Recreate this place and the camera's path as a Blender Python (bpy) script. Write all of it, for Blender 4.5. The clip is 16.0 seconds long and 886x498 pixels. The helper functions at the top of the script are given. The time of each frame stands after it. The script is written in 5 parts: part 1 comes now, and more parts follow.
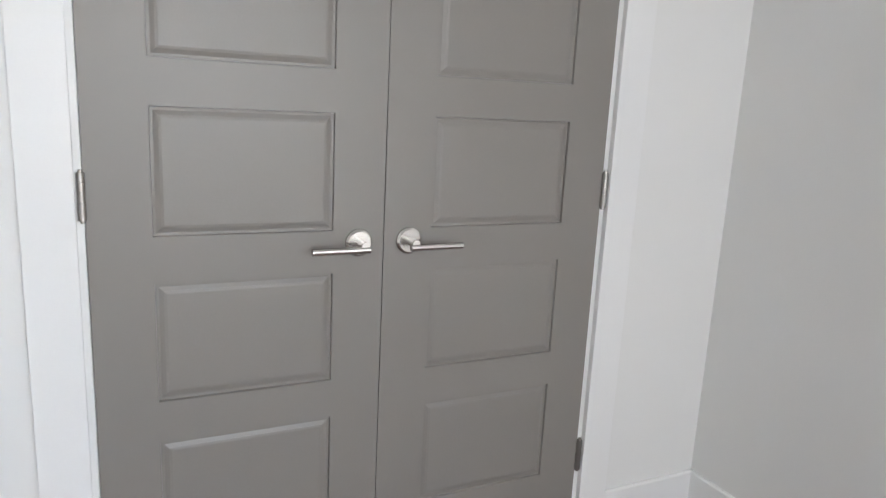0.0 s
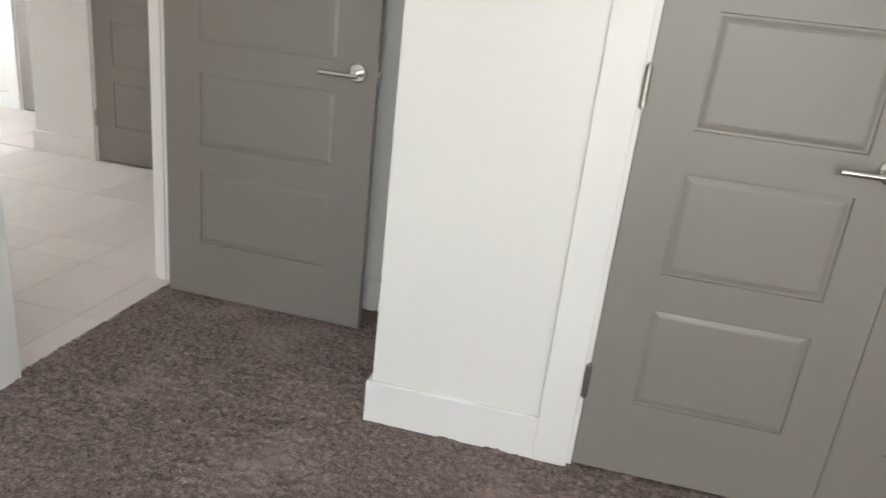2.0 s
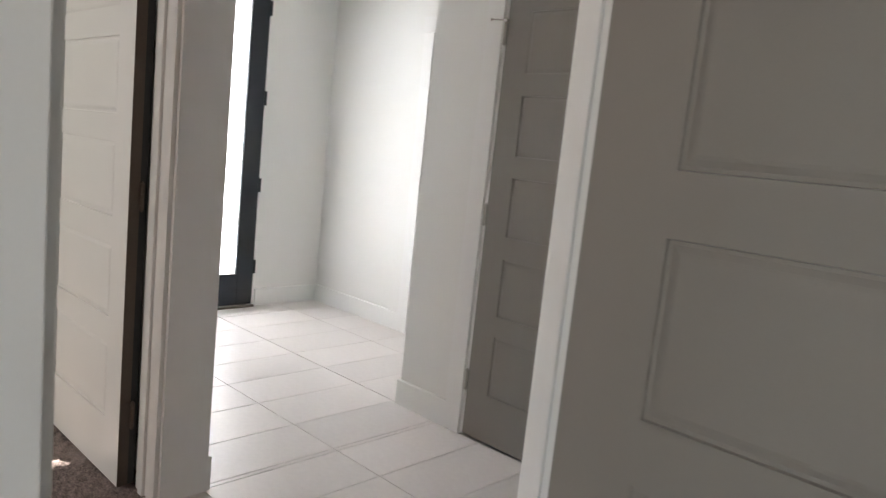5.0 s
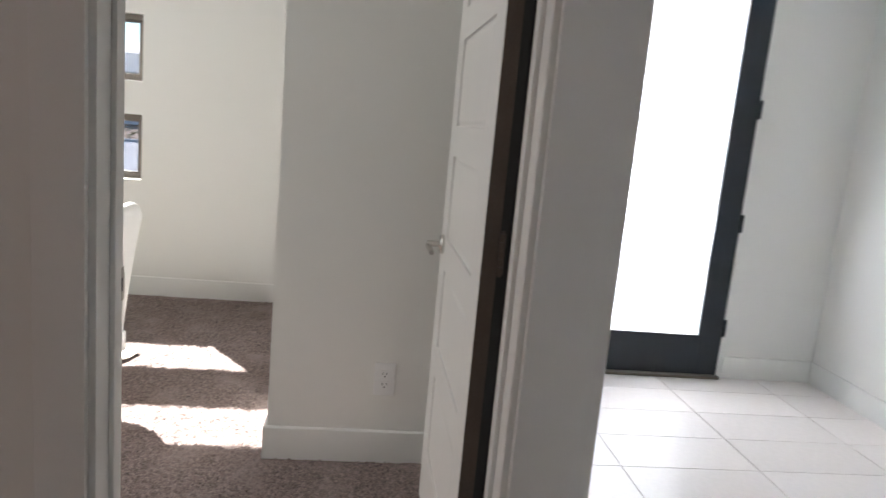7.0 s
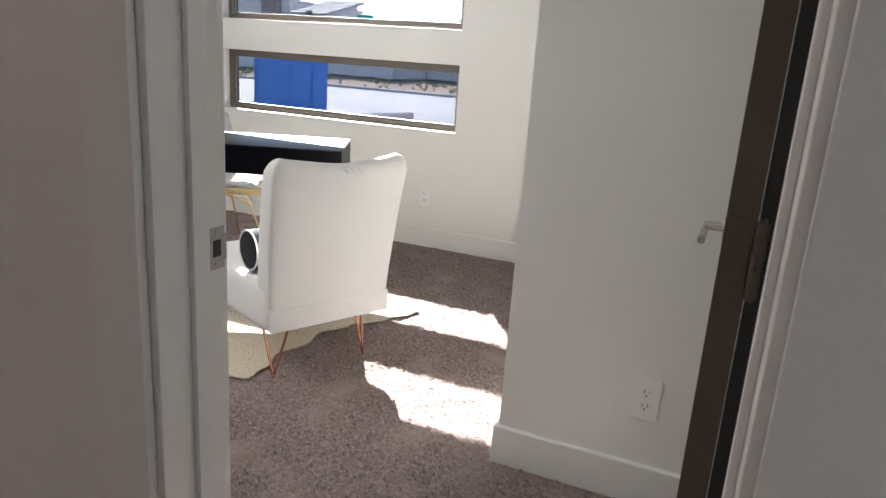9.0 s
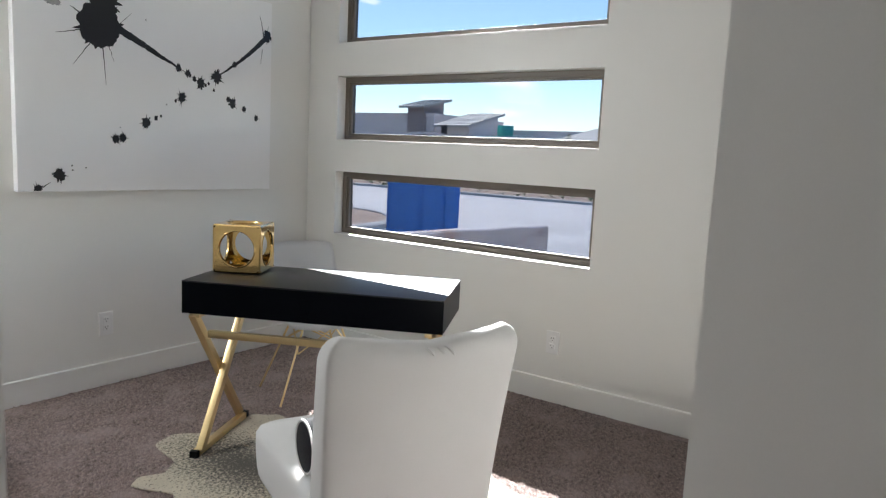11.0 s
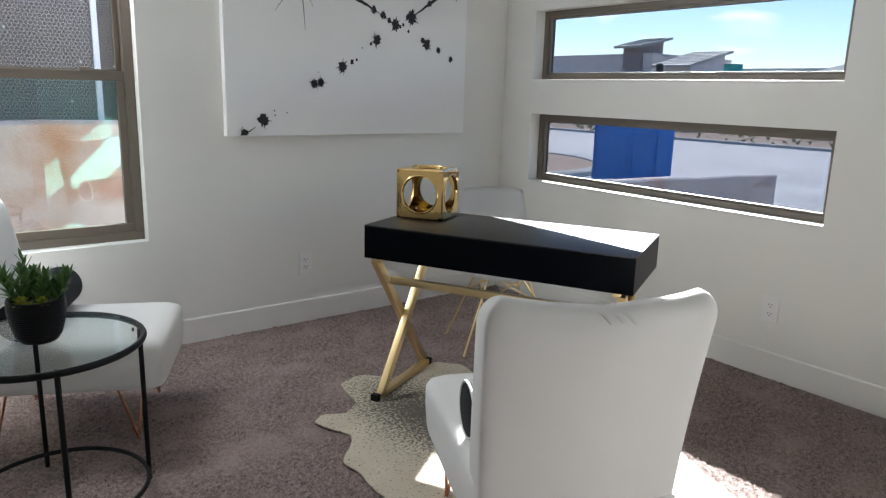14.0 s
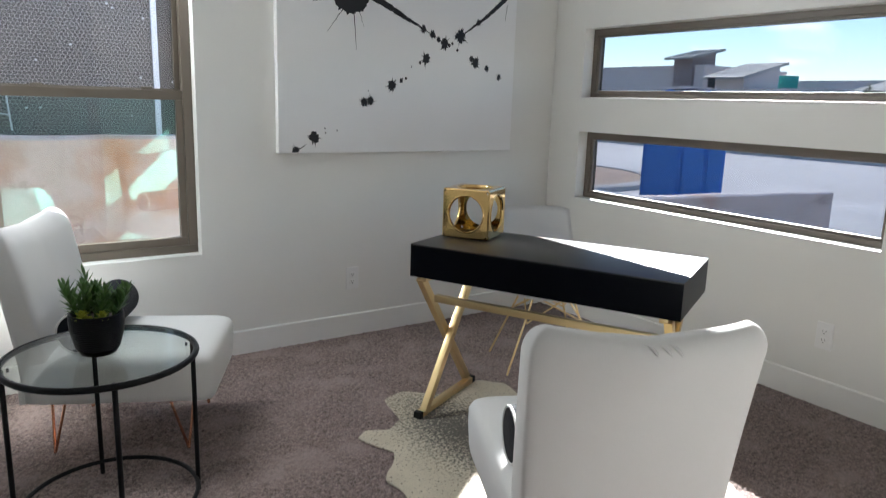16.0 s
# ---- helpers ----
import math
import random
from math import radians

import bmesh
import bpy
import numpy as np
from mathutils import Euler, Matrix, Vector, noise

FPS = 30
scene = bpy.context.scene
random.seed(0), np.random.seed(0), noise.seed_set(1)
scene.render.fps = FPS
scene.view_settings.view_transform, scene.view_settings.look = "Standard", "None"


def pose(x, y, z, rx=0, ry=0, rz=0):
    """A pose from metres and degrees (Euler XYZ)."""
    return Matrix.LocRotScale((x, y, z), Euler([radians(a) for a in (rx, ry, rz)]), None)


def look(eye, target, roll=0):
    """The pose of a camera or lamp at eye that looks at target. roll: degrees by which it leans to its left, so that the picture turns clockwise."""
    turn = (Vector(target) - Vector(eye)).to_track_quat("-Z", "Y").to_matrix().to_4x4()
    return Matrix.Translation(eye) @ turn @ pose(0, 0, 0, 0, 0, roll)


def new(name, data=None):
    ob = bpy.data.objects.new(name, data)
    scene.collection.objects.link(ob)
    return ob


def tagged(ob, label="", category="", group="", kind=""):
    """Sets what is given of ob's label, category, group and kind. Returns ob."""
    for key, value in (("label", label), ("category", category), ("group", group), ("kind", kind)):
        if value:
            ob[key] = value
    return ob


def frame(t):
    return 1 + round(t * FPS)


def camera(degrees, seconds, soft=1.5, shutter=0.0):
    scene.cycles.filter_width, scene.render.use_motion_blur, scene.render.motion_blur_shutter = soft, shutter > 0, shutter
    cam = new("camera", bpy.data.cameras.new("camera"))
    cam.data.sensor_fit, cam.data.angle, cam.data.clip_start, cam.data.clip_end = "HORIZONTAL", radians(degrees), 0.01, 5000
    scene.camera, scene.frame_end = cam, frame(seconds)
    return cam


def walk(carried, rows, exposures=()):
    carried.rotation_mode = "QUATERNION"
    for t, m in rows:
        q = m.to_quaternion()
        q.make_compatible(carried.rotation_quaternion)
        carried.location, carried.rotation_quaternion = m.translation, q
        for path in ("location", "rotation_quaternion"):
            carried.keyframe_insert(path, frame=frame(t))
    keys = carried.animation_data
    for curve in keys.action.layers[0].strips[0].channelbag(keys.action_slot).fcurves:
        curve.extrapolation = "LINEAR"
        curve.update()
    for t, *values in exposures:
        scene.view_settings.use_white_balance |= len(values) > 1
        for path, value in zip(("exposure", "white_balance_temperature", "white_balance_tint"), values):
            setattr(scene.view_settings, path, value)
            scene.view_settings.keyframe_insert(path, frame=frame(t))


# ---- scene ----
cam = camera(64.5, 16.0, soft=1.2, shutter=0.3)

EXPOSURES = [(0, 4.5, 6350, 12), (0.7, 4.5, 6300, 12), (1.5, 4.65, 6700, 12), (2.2, 4.45, 7000, 9), (3.5, 4.15, 6950, 11), (6, 4.0, 6650, 10), (7.2, 3.9, 6450, 10), (8.7, 3.98, 6450, 11), (9.5, 3.75, 6350, 10), (10, 3.6, 6300, 10), (12.5, 3.3, 6150, 8), (16, 3.32, 6120, 8)]

PATH = [
    (0, (-0.159, -0.449, 1.236), (0.7, 1.309, 0.82), 2.9),
    (0.5, (-0.136, -0.581, 1.201), (0.55, 1.248, 0.772), 4.5),
    (1, (-0.159, -0.641, 1.157), (0.189, 1.254, 0.621), 5.7),
    (1.5, (-0.243, -0.655, 1.15), (-0.295, 1.242, 0.518), 6.3),
    (2, (-0.296, -0.653, 1.157), (-0.654, 1.199, 0.491), 6.6),
    (2.5, (-0.375, -0.564, 1.172), (-0.877, 1.279, 0.577), 6.9),
    (3, (-0.523, -0.395, 1.225), (-1.174, 1.444, 0.786), 6.5),
    (3.5, (-0.659, -0.131, 1.234), (-1.51, 1.646, 0.892), 5.8),
    (3.7, (-0.718, -0.018, 1.249), (-1.646, 1.722, 0.914), 5.5),
    (5.8, (-1.522, 1.008, 1.301), (-3.155, 2.132, 1.038), 5.5),
    (6, (-1.603, 1.079, 1.315), (-3.305, 2.096, 1.047), 4.9),
    (6.5, (-1.819, 1.225, 1.315), (-3.695, 1.86, 1.034), 4.1),
    (7, (-2.037, 1.344, 1.292), (-3.994, 1.567, 0.944), 5.2),
    (7.5, (-2.331, 1.396, 1.25), (-4.278, 1.336, 0.798), 4.5),
    (8, (-2.468, 1.474, 1.223), (-4.371, 1.163, 0.692), 3.4),
    (8.5, (-2.551, 1.601, 1.224), (-4.375, 1.018, 0.647), 3.4),
    (9, (-2.644, 1.617, 1.233), (-4.416, 0.857, 0.703), 3.9),
    (9.5, (-2.818, 1.521, 1.247), (-4.544, 0.616, 0.797), 4.2),
    (10, (-2.982, 1.444, 1.274), (-4.67, 0.443, 0.887), 3.6),
    (10.2, (-3.06, 1.434, 1.286), (-4.725, 0.388, 0.92), 3.2),
    (12.3, (-3.588, 1.187, 1.357), (-5.156, -0.044, 1.19), 3.3),
    (12.5, (-3.608, 1.185, 1.361), (-5.123, -0.103, 1.155), 3.0),
    (13, (-3.658, 1.185, 1.346), (-5.001, -0.262, 1.03), 2.3),
    (13.5, (-3.639, 1.203, 1.325), (-4.85, -0.338, 0.929), 1.8),
    (14, (-3.56, 1.259, 1.297), (-4.761, -0.279, 0.861), 1.6),
    (14.5, (-3.552, 1.289, 1.288), (-4.767, -0.225, 0.806), 2.0),
    (15, (-3.54, 1.29, 1.274), (-4.699, -0.253, 0.746), 1.4),
    (15.5, (-3.539, 1.289, 1.291), (-4.637, -0.302, 0.779), 1.0),
    (16, (-3.55, 1.264, 1.338), (-4.651, -0.353, 0.927), 1.8),
]
walk(cam, [(t, look(eye, target, roll)) for t, eye, target, roll in PATH], EXPOSURES)

# ------------------------------------------------------------------ light
SUN_TO = Vector((-1.28, -0.90, 1.0)).normalized()
sun_data = bpy.data.lights.new("sun", "SUN")
sun_data.energy, sun_data.angle, sun_data.color = 2.7, radians(0.5), (1.0, 0.97, 0.92)
sun = new("sun", sun_data)
sun.matrix_basis = look((-12, -8, 12), Vector((-12, -8, 12)) - SUN_TO)

world = bpy.data.worlds.new("world")
scene.world = world
world.use_nodes = True
wn, wl = world.node_tree.nodes, world.node_tree.links
sky = wn.new("ShaderNodeTexSky")
sky.sky_type, sky.sun_disc = "NISHITA", False
sky.sun_elevation, sky.sun_rotation = math.asin(SUN_TO.z), math.atan2(SUN_TO.x, SUN_TO.y)
sky.air_density, sky.dust_density, sky.ozone_density = 1.0, 0.05, 4.0
# broken cumulus low over the horizon
tc = wn.new("ShaderNodeTexCoord")
sep = wn.new("ShaderNodeSeparateXYZ")
wl.new(tc.outputs["Generated"], sep.inputs[0])
squash = wn.new("ShaderNodeMapping")
squash.inputs["Scale"].default_value = (6.0, 6.0, 17.0)
wl.new(tc.outputs["Generated"], squash.inputs[0])
cn = wn.new("ShaderNodeTexNoise")
cn.inputs["Scale"].default_value, cn.inputs["Detail"].default_value = 1.6, 6.0
wl.new(squash.outputs[0], cn.inputs["Vector"])
band = wn.new("ShaderNodeMapRange")
band.inputs["From Min"].default_value, band.inputs["From Max"].default_value = 0.22, 0.02
band.inputs["To Min"].default_value, band.inputs["To Max"].default_value = -0.10, 0.06
wl.new(sep.outputs["Z"], band.inputs["Value"])
cadd = wn.new("ShaderNodeMath")
wl.new(cn.outputs[0], cadd.inputs[0]), wl.new(band.outputs[0], cadd.inputs[1])
cr = wn.new("ShaderNodeMapRange")
cr.inputs["From Min"].default_value, cr.inputs["From Max"].default_value = 0.59, 0.72
wl.new(cadd.outputs[0], cr.inputs["Value"])
cmix = wn.new("ShaderNodeMix")
cmix.data_type = "RGBA"
cmix.inputs["B"].default_value = (11.0, 11.0, 11.2, 1)
wl.new(cr.outputs[0], cmix.inputs["Factor"]), wl.new(sky.outputs[0], cmix.inputs["A"])
wl.new(cmix.outputs["Result"], wn["Background"].inputs["Color"])
wn["Background"].inputs["Strength"].default_value = 0.105


def area_light(name, place, target, w, h, watts, color=(1, 1, 1)):
    data = bpy.data.lights.new(name, "AREA")
    data.shape, data.size, data.size_y, data.energy, data.color = "RECTANGLE", w, h, watts, color
    ob = new(name, data)
    ob.matrix_basis = look(place, target)
    return ob


# daylight of the bedroom's own window, which lies behind the walker
area_light("bedroom_window_daylight", (0.30, -3.22, 1.5), (-0.5, -0.2, 0.0), 1.5, 1.4, 3.3, (0.95, 0.98, 1.0))
# sunlit frosted glass of the front door
area_light("front_door_daylight", (-5.68, 2.935, 1.27), (-2.0, 2.6, 0.6), 0.64, 2.0, 0.80, (0.93, 0.97, 1.0))
# added weak warm fill lamp, in front of the hall's closed south wall
area_light("hall_fill", (-2.64, -1.98, 1.25), (-2.64, 1.0, 0.6), 1.1, 2.0, 0.8, (1.0, 0.74, 0.66))
# skylight in the head of the office sash window, above the walker's view
area_light("sash_window_daylight", (-4.03, -2.25, 1.965), (-4.3, 0.5, 1.2), 0.84, 0.19, 2.5, (1.0, 1.0, 0.98))


# ------------------------------------------------------------------ materials
def srgb(r, g, b):
    return tuple(((c / 255) / 12.92 if c / 255 < 0.04045 else ((c / 255 + 0.055) / 1.055) ** 2.4) for c in (r, g, b)) + (1,)


def material(name, color, rough=0.5, metal=0.0, spread=0.06, scale=6.0, fine=120.0, bump=0.05, bump_size=None, per_object=0.0,
             coat=0.0, sheen=0.0, specular=0.5, blotch=None, contrast=0.4):
    """Two scales of noise over a base colour, with fine relief."""
    m = bpy.data.materials.new(name)
    m.use_nodes = True
    nodes, links = m.node_tree.nodes, m.node_tree.links
    b = nodes["Principled BSDF"]
    coords = nodes.new("ShaderNodeTexCoord")
    big, small = nodes.new("ShaderNodeTexNoise"), nodes.new("ShaderNodeTexNoise")
    big.inputs["Scale"].default_value, big.inputs["Detail"].default_value = scale, 3.0
    small.inputs["Scale"].default_value, small.inputs["Detail"].default_value = fine, 2.0
    for n in (big, small):
        links.new(coords.outputs["Object"], n.inputs["Vector"])
    add = nodes.new("ShaderNodeMath")
    links.new(big.outputs[0], add.inputs[0]), links.new(small.outputs[0], add.inputs[1])
    last = add.outputs[0]
    if per_object:
        info, mul, plus = nodes.new("ShaderNodeObjectInfo"), nodes.new("ShaderNodeMath"), nodes.new("ShaderNodeMath")
        mul.operation = "MULTIPLY_ADD"
        mul.inputs[1].default_value, mul.inputs[2].default_value = per_object, -per_object / 2
        links.new(info.outputs["Random"], mul.inputs[0])
        links.new(last, plus.inputs[0]), links.new(mul.outputs[0], plus.inputs[1])
        last = plus.outputs[0]
    ramp = nodes.new("ShaderNodeMapRange")
    ramp.inputs["From Min"].default_value, ramp.inputs["From Max"].default_value = 1 - contrast, 1 + contrast
    ramp.inputs["To Min"].default_value, ramp.inputs["To Max"].default_value = 1 - spread, 1 + spread
    ramp.clamp = False
    links.new(last, ramp.inputs["Value"])
    mix = nodes.new("ShaderNodeMix")
    mix.data_type, mix.blend_type = "RGBA", "MULTIPLY"
    mix.inputs["Factor"].default_value = 1.0
    mix.inputs["A"].default_value = color
    links.new(ramp.outputs[0], mix.inputs["B"])
    out = mix.outputs["Result"]
    if blotch:
        tint, size, low, high = blotch
        spots = nodes.new("ShaderNodeTexNoise")
        spots.inputs["Scale"].default_value, spots.inputs["Detail"].default_value = size, 5.0
        links.new(coords.outputs["Object"], spots.inputs["Vector"])
        edge = nodes.new("ShaderNodeMapRange")
        edge.inputs["From Min"].default_value, edge.inputs["From Max"].default_value = low, high
        links.new(spots.outputs[0], edge.inputs["Value"])
        over = nodes.new("ShaderNodeMix")
        over.data_type = "RGBA"
        over.inputs["B"].default_value = tint
        links.new(edge.outputs[0], over.inputs["Factor"]), links.new(out, over.inputs["A"])
        out = over.outputs["Result"]
    links.new(out, b.inputs["Base Color"])
    b.inputs["Roughness"].default_value, b.inputs["Metallic"].default_value = rough, metal
    b.inputs["Coat Weight"].default_value, b.inputs["Sheen Weight"].default_value = coat, sheen
    b.inputs["Specular IOR Level"].default_value = specular
    if bump:
        relief = nodes.new("ShaderNodeBump")
        relief.inputs["Strength"].default_value, relief.inputs["Distance"].default_value = bump, 0.004
        if bump_size:
            grain = nodes.new("ShaderNodeTexNoise")
            grain.inputs["Scale"].default_value, grain.inputs["Detail"].default_value = bump_size, 3.0
            links.new(coords.outputs["Object"], grain.inputs["Vector"])
            links.new(grain.outputs[0], relief.inputs["Height"])
        else:
            links.new(small.outputs[0], relief.inputs["Height"])
        links.new(relief.outputs[0], b.inputs["Normal"])
    return m


WALL = material("wall_paint", (0.78, 0.775, 0.75, 1), 0.34, spread=0.015, scale=1.2, fine=300, bump=0.06, bump_size=160)
CEIL = material("ceiling_paint", (0.8, 0.8, 0.78, 1), 0.8, spread=0.02, scale=1.0, fine=200, bump=0.15, bump_size=90)
TRIM = material("trim_paint", (0.80, 0.797, 0.78, 1), 0.4, spread=0.012, scale=2.0, fine=260, bump=0.03)
DOOR = material("taupe_door_paint", (0.240, 0.220, 0.200, 1), 0.42, spread=0.025, scale=2.5, fine=320, bump=0.05, bump_size=220)
# taupe darkened to brown for the shade on the office door's hinge side
DOOR_SHADE = material("shaded_door_edge_brown", (0.105, 0.082, 0.066, 1), 0.6, spread=0.12, scale=6, fine=200, bump=0.1, specular=0.3)
# pale copy of the taupe, with the office door's lit face as colour
DOOR_LIT = material("lit_taupe_door_paint", (0.70, 0.69, 0.67, 1), 0.36, spread=0.02, scale=2.5, fine=320, bump=0.05, bump_size=220)
NICKEL = material("satin_nickel", (0.62, 0.60, 0.57, 1), 0.26, 1.0, spread=0.03, scale=8, fine=500, bump=0.02)
HINGE = material("hinge_nickel", (0.42, 0.40, 0.37, 1), 0.36, 1.0, spread=0.06, scale=20, fine=400, bump=0.03)
BRONZE = material("bronze_window_vinyl", (0.135, 0.113, 0.090, 1), 0.42, spread=0.04, scale=5, fine=250, bump=0.03)
TILE = material("porcelain_tile", (0.77, 0.725, 0.705, 1), 0.36, spread=0.045, scale=2.2, fine=40, bump=0.02, per_object=0.9)
GROUT = material("grout", (0.64, 0.60, 0.58, 1), 0.85, spread=0.08, scale=8, fine=200, bump=0.2)
CARPET = material("plush_carpet", (0.240, 0.185, 0.172, 1), 0.95, spread=0.6, scale=60, fine=150, bump=1.0, bump_size=170, sheen=0.12, specular=0.1, contrast=0.3,
                  blotch=((0.37, 0.292, 0.272, 1), 4.5, 0.48, 0.78))
FABRIC = material("white_woven_fabric", (0.70, 0.695, 0.685, 1), 0.85, spread=0.025, scale=5, fine=450, bump=0.22, bump_size=800, sheen=0.2, specular=0.25)
DARK_FABRIC = material("black_fabric", (0.009, 0.010, 0.014, 1), 0.85, spread=0.12, scale=8, fine=400, bump=0.3, bump_size=500, sheen=0.05, specular=0.2)
ROSE = material("rose_gold_metal", (0.60, 0.30, 0.19, 1), 0.22, 1.0, spread=0.04, scale=15, fine=300, bump=0.01)
GOLD = material("brushed_gold_metal", (0.80, 0.62, 0.33, 1), 0.34, 1.0, spread=0.05, scale=10, fine=400, bump=0.02)
GOLD_GLAZE = material("gold_glazed_ceramic", (0.76, 0.53, 0.22, 1), 0.09, 1.0, spread=0.03, scale=14, fine=60, bump=0.03)
BLACK_WOOD = material("black_stained_wood", (0.0014, 0.0018, 0.0034, 1), 0.32, spread=0.2, scale=4, fine=90, bump=0.05, specular=0.06)
BLACK_LACQUER = material("polished_black_top", (0.002, 0.0022, 0.003, 1), 0.33, spread=0.2, scale=4, fine=90, bump=0.04, specular=0.5)
BLACK_METAL = material("black_powder_coat", (0.006, 0.006, 0.007, 1), 0.42, spread=0.1, scale=12, fine=300, bump=0.05, specular=0.2)
BLACK_POT = material("black_glazed_pot", (0.005, 0.005, 0.006, 1), 0.34, spread=0.1, scale=12, fine=200, bump=0.03, specular=0.16)
PLASTIC = material("white_plastic", (0.80, 0.80, 0.80, 1), 0.3, spread=0.01, scale=6, fine=200, bump=0.01)
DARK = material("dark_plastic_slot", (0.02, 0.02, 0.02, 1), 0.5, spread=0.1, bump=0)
CANVAS = material("white_canvas", (0.86, 0.86, 0.86, 1), 0.7, spread=0.015, scale=3, fine=500, bump=0.12, bump_size=900)
INK = material("black_ink", (0.006, 0.006, 0.009, 1), 0.35, spread=0.15, scale=14, fine=150, bump=0.05)
INK_GREY = material("diluted_grey_ink", (0.33, 0.33, 0.34, 1), 0.5, spread=0.25, scale=14, fine=120, bump=0.02)
NAVY = material("charcoal_door_paint", (0.013, 0.017, 0.023, 1), 0.35, spread=0.06, scale=4, fine=200, bump=0.03)
LEAF = material("plant_leaf", (0.075, 0.16, 0.035, 1), 0.45, spread=0.3, scale=30, fine=120, bump=0.1, per_object=0.6)
LEAF_LIGHT = material("lime_leaf", (0.30, 0.33, 0.03, 1), 0.45, spread=0.2, scale=30, fine=120, bump=0.1)
SOIL = material("pot_soil", (0.025, 0.018, 0.012, 1), 0.95, spread=0.4, scale=40, fine=200, bump=0.6)
HIDE = material("cowhide", (0.56, 0.50, 0.39, 1), 0.75, spread=0.16, scale=7, fine=160, bump=0.3, bump_size=300, sheen=0.15,
                blotch=((0.16, 0.14, 0.11, 1), 90.0, 0.61, 0.66))
# the darker back of the animal: a long grizzled patch with scattered flecks
hn, hl = HIDE.node_tree.nodes, HIDE.node_tree.links
hc, hm, hd, hf, hs, hr, hx = (hn.new("ShaderNode" + k) for k in ("TexCoord", "Mapping", "VectorMath", "TexNoise", "Math", "MapRange", "Mix"))
hd.operation = "LENGTH"
hm.inputs["Location"].default_value, hm.inputs["Scale"].default_value = (-0.05, 0.62, 0.0), (3.2, 1.7, 1.0)
hl.new(hc.outputs["Object"], hm.inputs[0]), hl.new(hm.outputs[0], hd.inputs[0])
hf.inputs["Scale"].default_value, hf.inputs["Detail"].default_value = 85.0, 4.0
hl.new(hc.outputs["Object"], hf.inputs["Vector"])
hs.operation = "MULTIPLY_ADD"
hs.inputs[1].default_value = 2.6
hl.new(hf.outputs[0], hs.inputs[0]), hl.new(hd.outputs["Value"], hs.inputs[2])
hr.inputs["From Min"].default_value, hr.inputs["From Max"].default_value = 2.15, 1.55
hl.new(hs.outputs[0], hr.inputs["Value"])
hx.data_type = "RGBA"
hx.inputs["B"].default_value = (0.085, 0.075, 0.06, 1)
hb = hn["Principled BSDF"]
hl.new(hb.inputs["Base Color"].links[0].from_socket, hx.inputs["A"]), hl.new(hr.outputs[0], hx.inputs["Factor"])
hl.new(hx.outputs["Result"], hb.inputs["Base Color"])
STUCCO_PINK = material("pink_stucco", (0.64, 0.52, 0.48, 1), 0.9, spread=0.22, scale=2.5, fine=60, bump=0.4, bump_size=70,
                       blotch=((0.50, 0.26, 0.15, 1), 2.2, 0.48, 0.66))
# pink stucco made paler, with bounced light on the low wall as colour
STUCCO_LIT = material("lit_pink_stucco", (0.80, 0.72, 0.69, 1), 0.9, spread=0.12, scale=2.5, fine=60, bump=0.4, bump_size=70,
                       blotch=((0.66, 0.48, 0.40, 1), 1.6, 0.58, 0.75))
STUCCO_TAN = material("tan_stucco", (0.78, 0.71, 0.68, 1), 0.9, spread=0.06, scale=0.6, fine=30, bump=0.2)
STUCCO_BROWN = material("brown_stone", (0.34, 0.29, 0.28, 1), 0.9, spread=0.3, scale=3, fine=20, bump=0.4)
ROOF = material("grey_roof_tile", (0.46, 0.46, 0.43, 1), 0.7, spread=0.1, scale=2, fine=18, bump=0.3)
ROAD = material("sunlit_concrete_road", (0.62, 0.59, 0.56, 1), 0.85, spread=0.3, scale=0.5, fine=6, bump=0.2, bump_size=30)
DIRT = material("dry_red_soil", (0.42, 0.29, 0.21, 1), 0.95, spread=0.18, scale=0.9, fine=9, bump=0.5, bump_size=18)
KERB = material("kerb_concrete", (0.52, 0.50, 0.48, 1), 0.85, spread=0.08, scale=2, fine=50, bump=0.2)
BLUE = material("blue_polyethylene", (0.07, 0.27, 0.80, 1), 0.45, spread=0.08, scale=3, fine=40, bump=0.08)
WHITE_POLY = material("white_polyethylene", (0.75, 0.76, 0.78, 1), 0.5, spread=0.04, scale=4, fine=60, bump=0.05)
TEAL = material("teal_tank", (0.03, 0.33, 0.30, 1), 0.5, spread=0.05, scale=3, fine=40, bump=0.05)
PAPER = material("black_building_paper", (0.10, 0.088, 0.082, 1), 0.85, spread=0.3, scale=1.4, fine=20, bump=0.3)
WIRE = material("galvanised_wire", (0.55, 0.52, 0.50, 1), 0.55, 0.3, spread=0.1, scale=10, fine=100, bump=0)
SCRUB = material("desert_scrub", (0.34, 0.36, 0.21, 1), 0.8, spread=0.3, scale=3, fine=20, bump=0.3)
PANE_DARK = material("far_window_pane", (0.03, 0.035, 0.04, 1), 0.1, spread=0.05, bump=0)


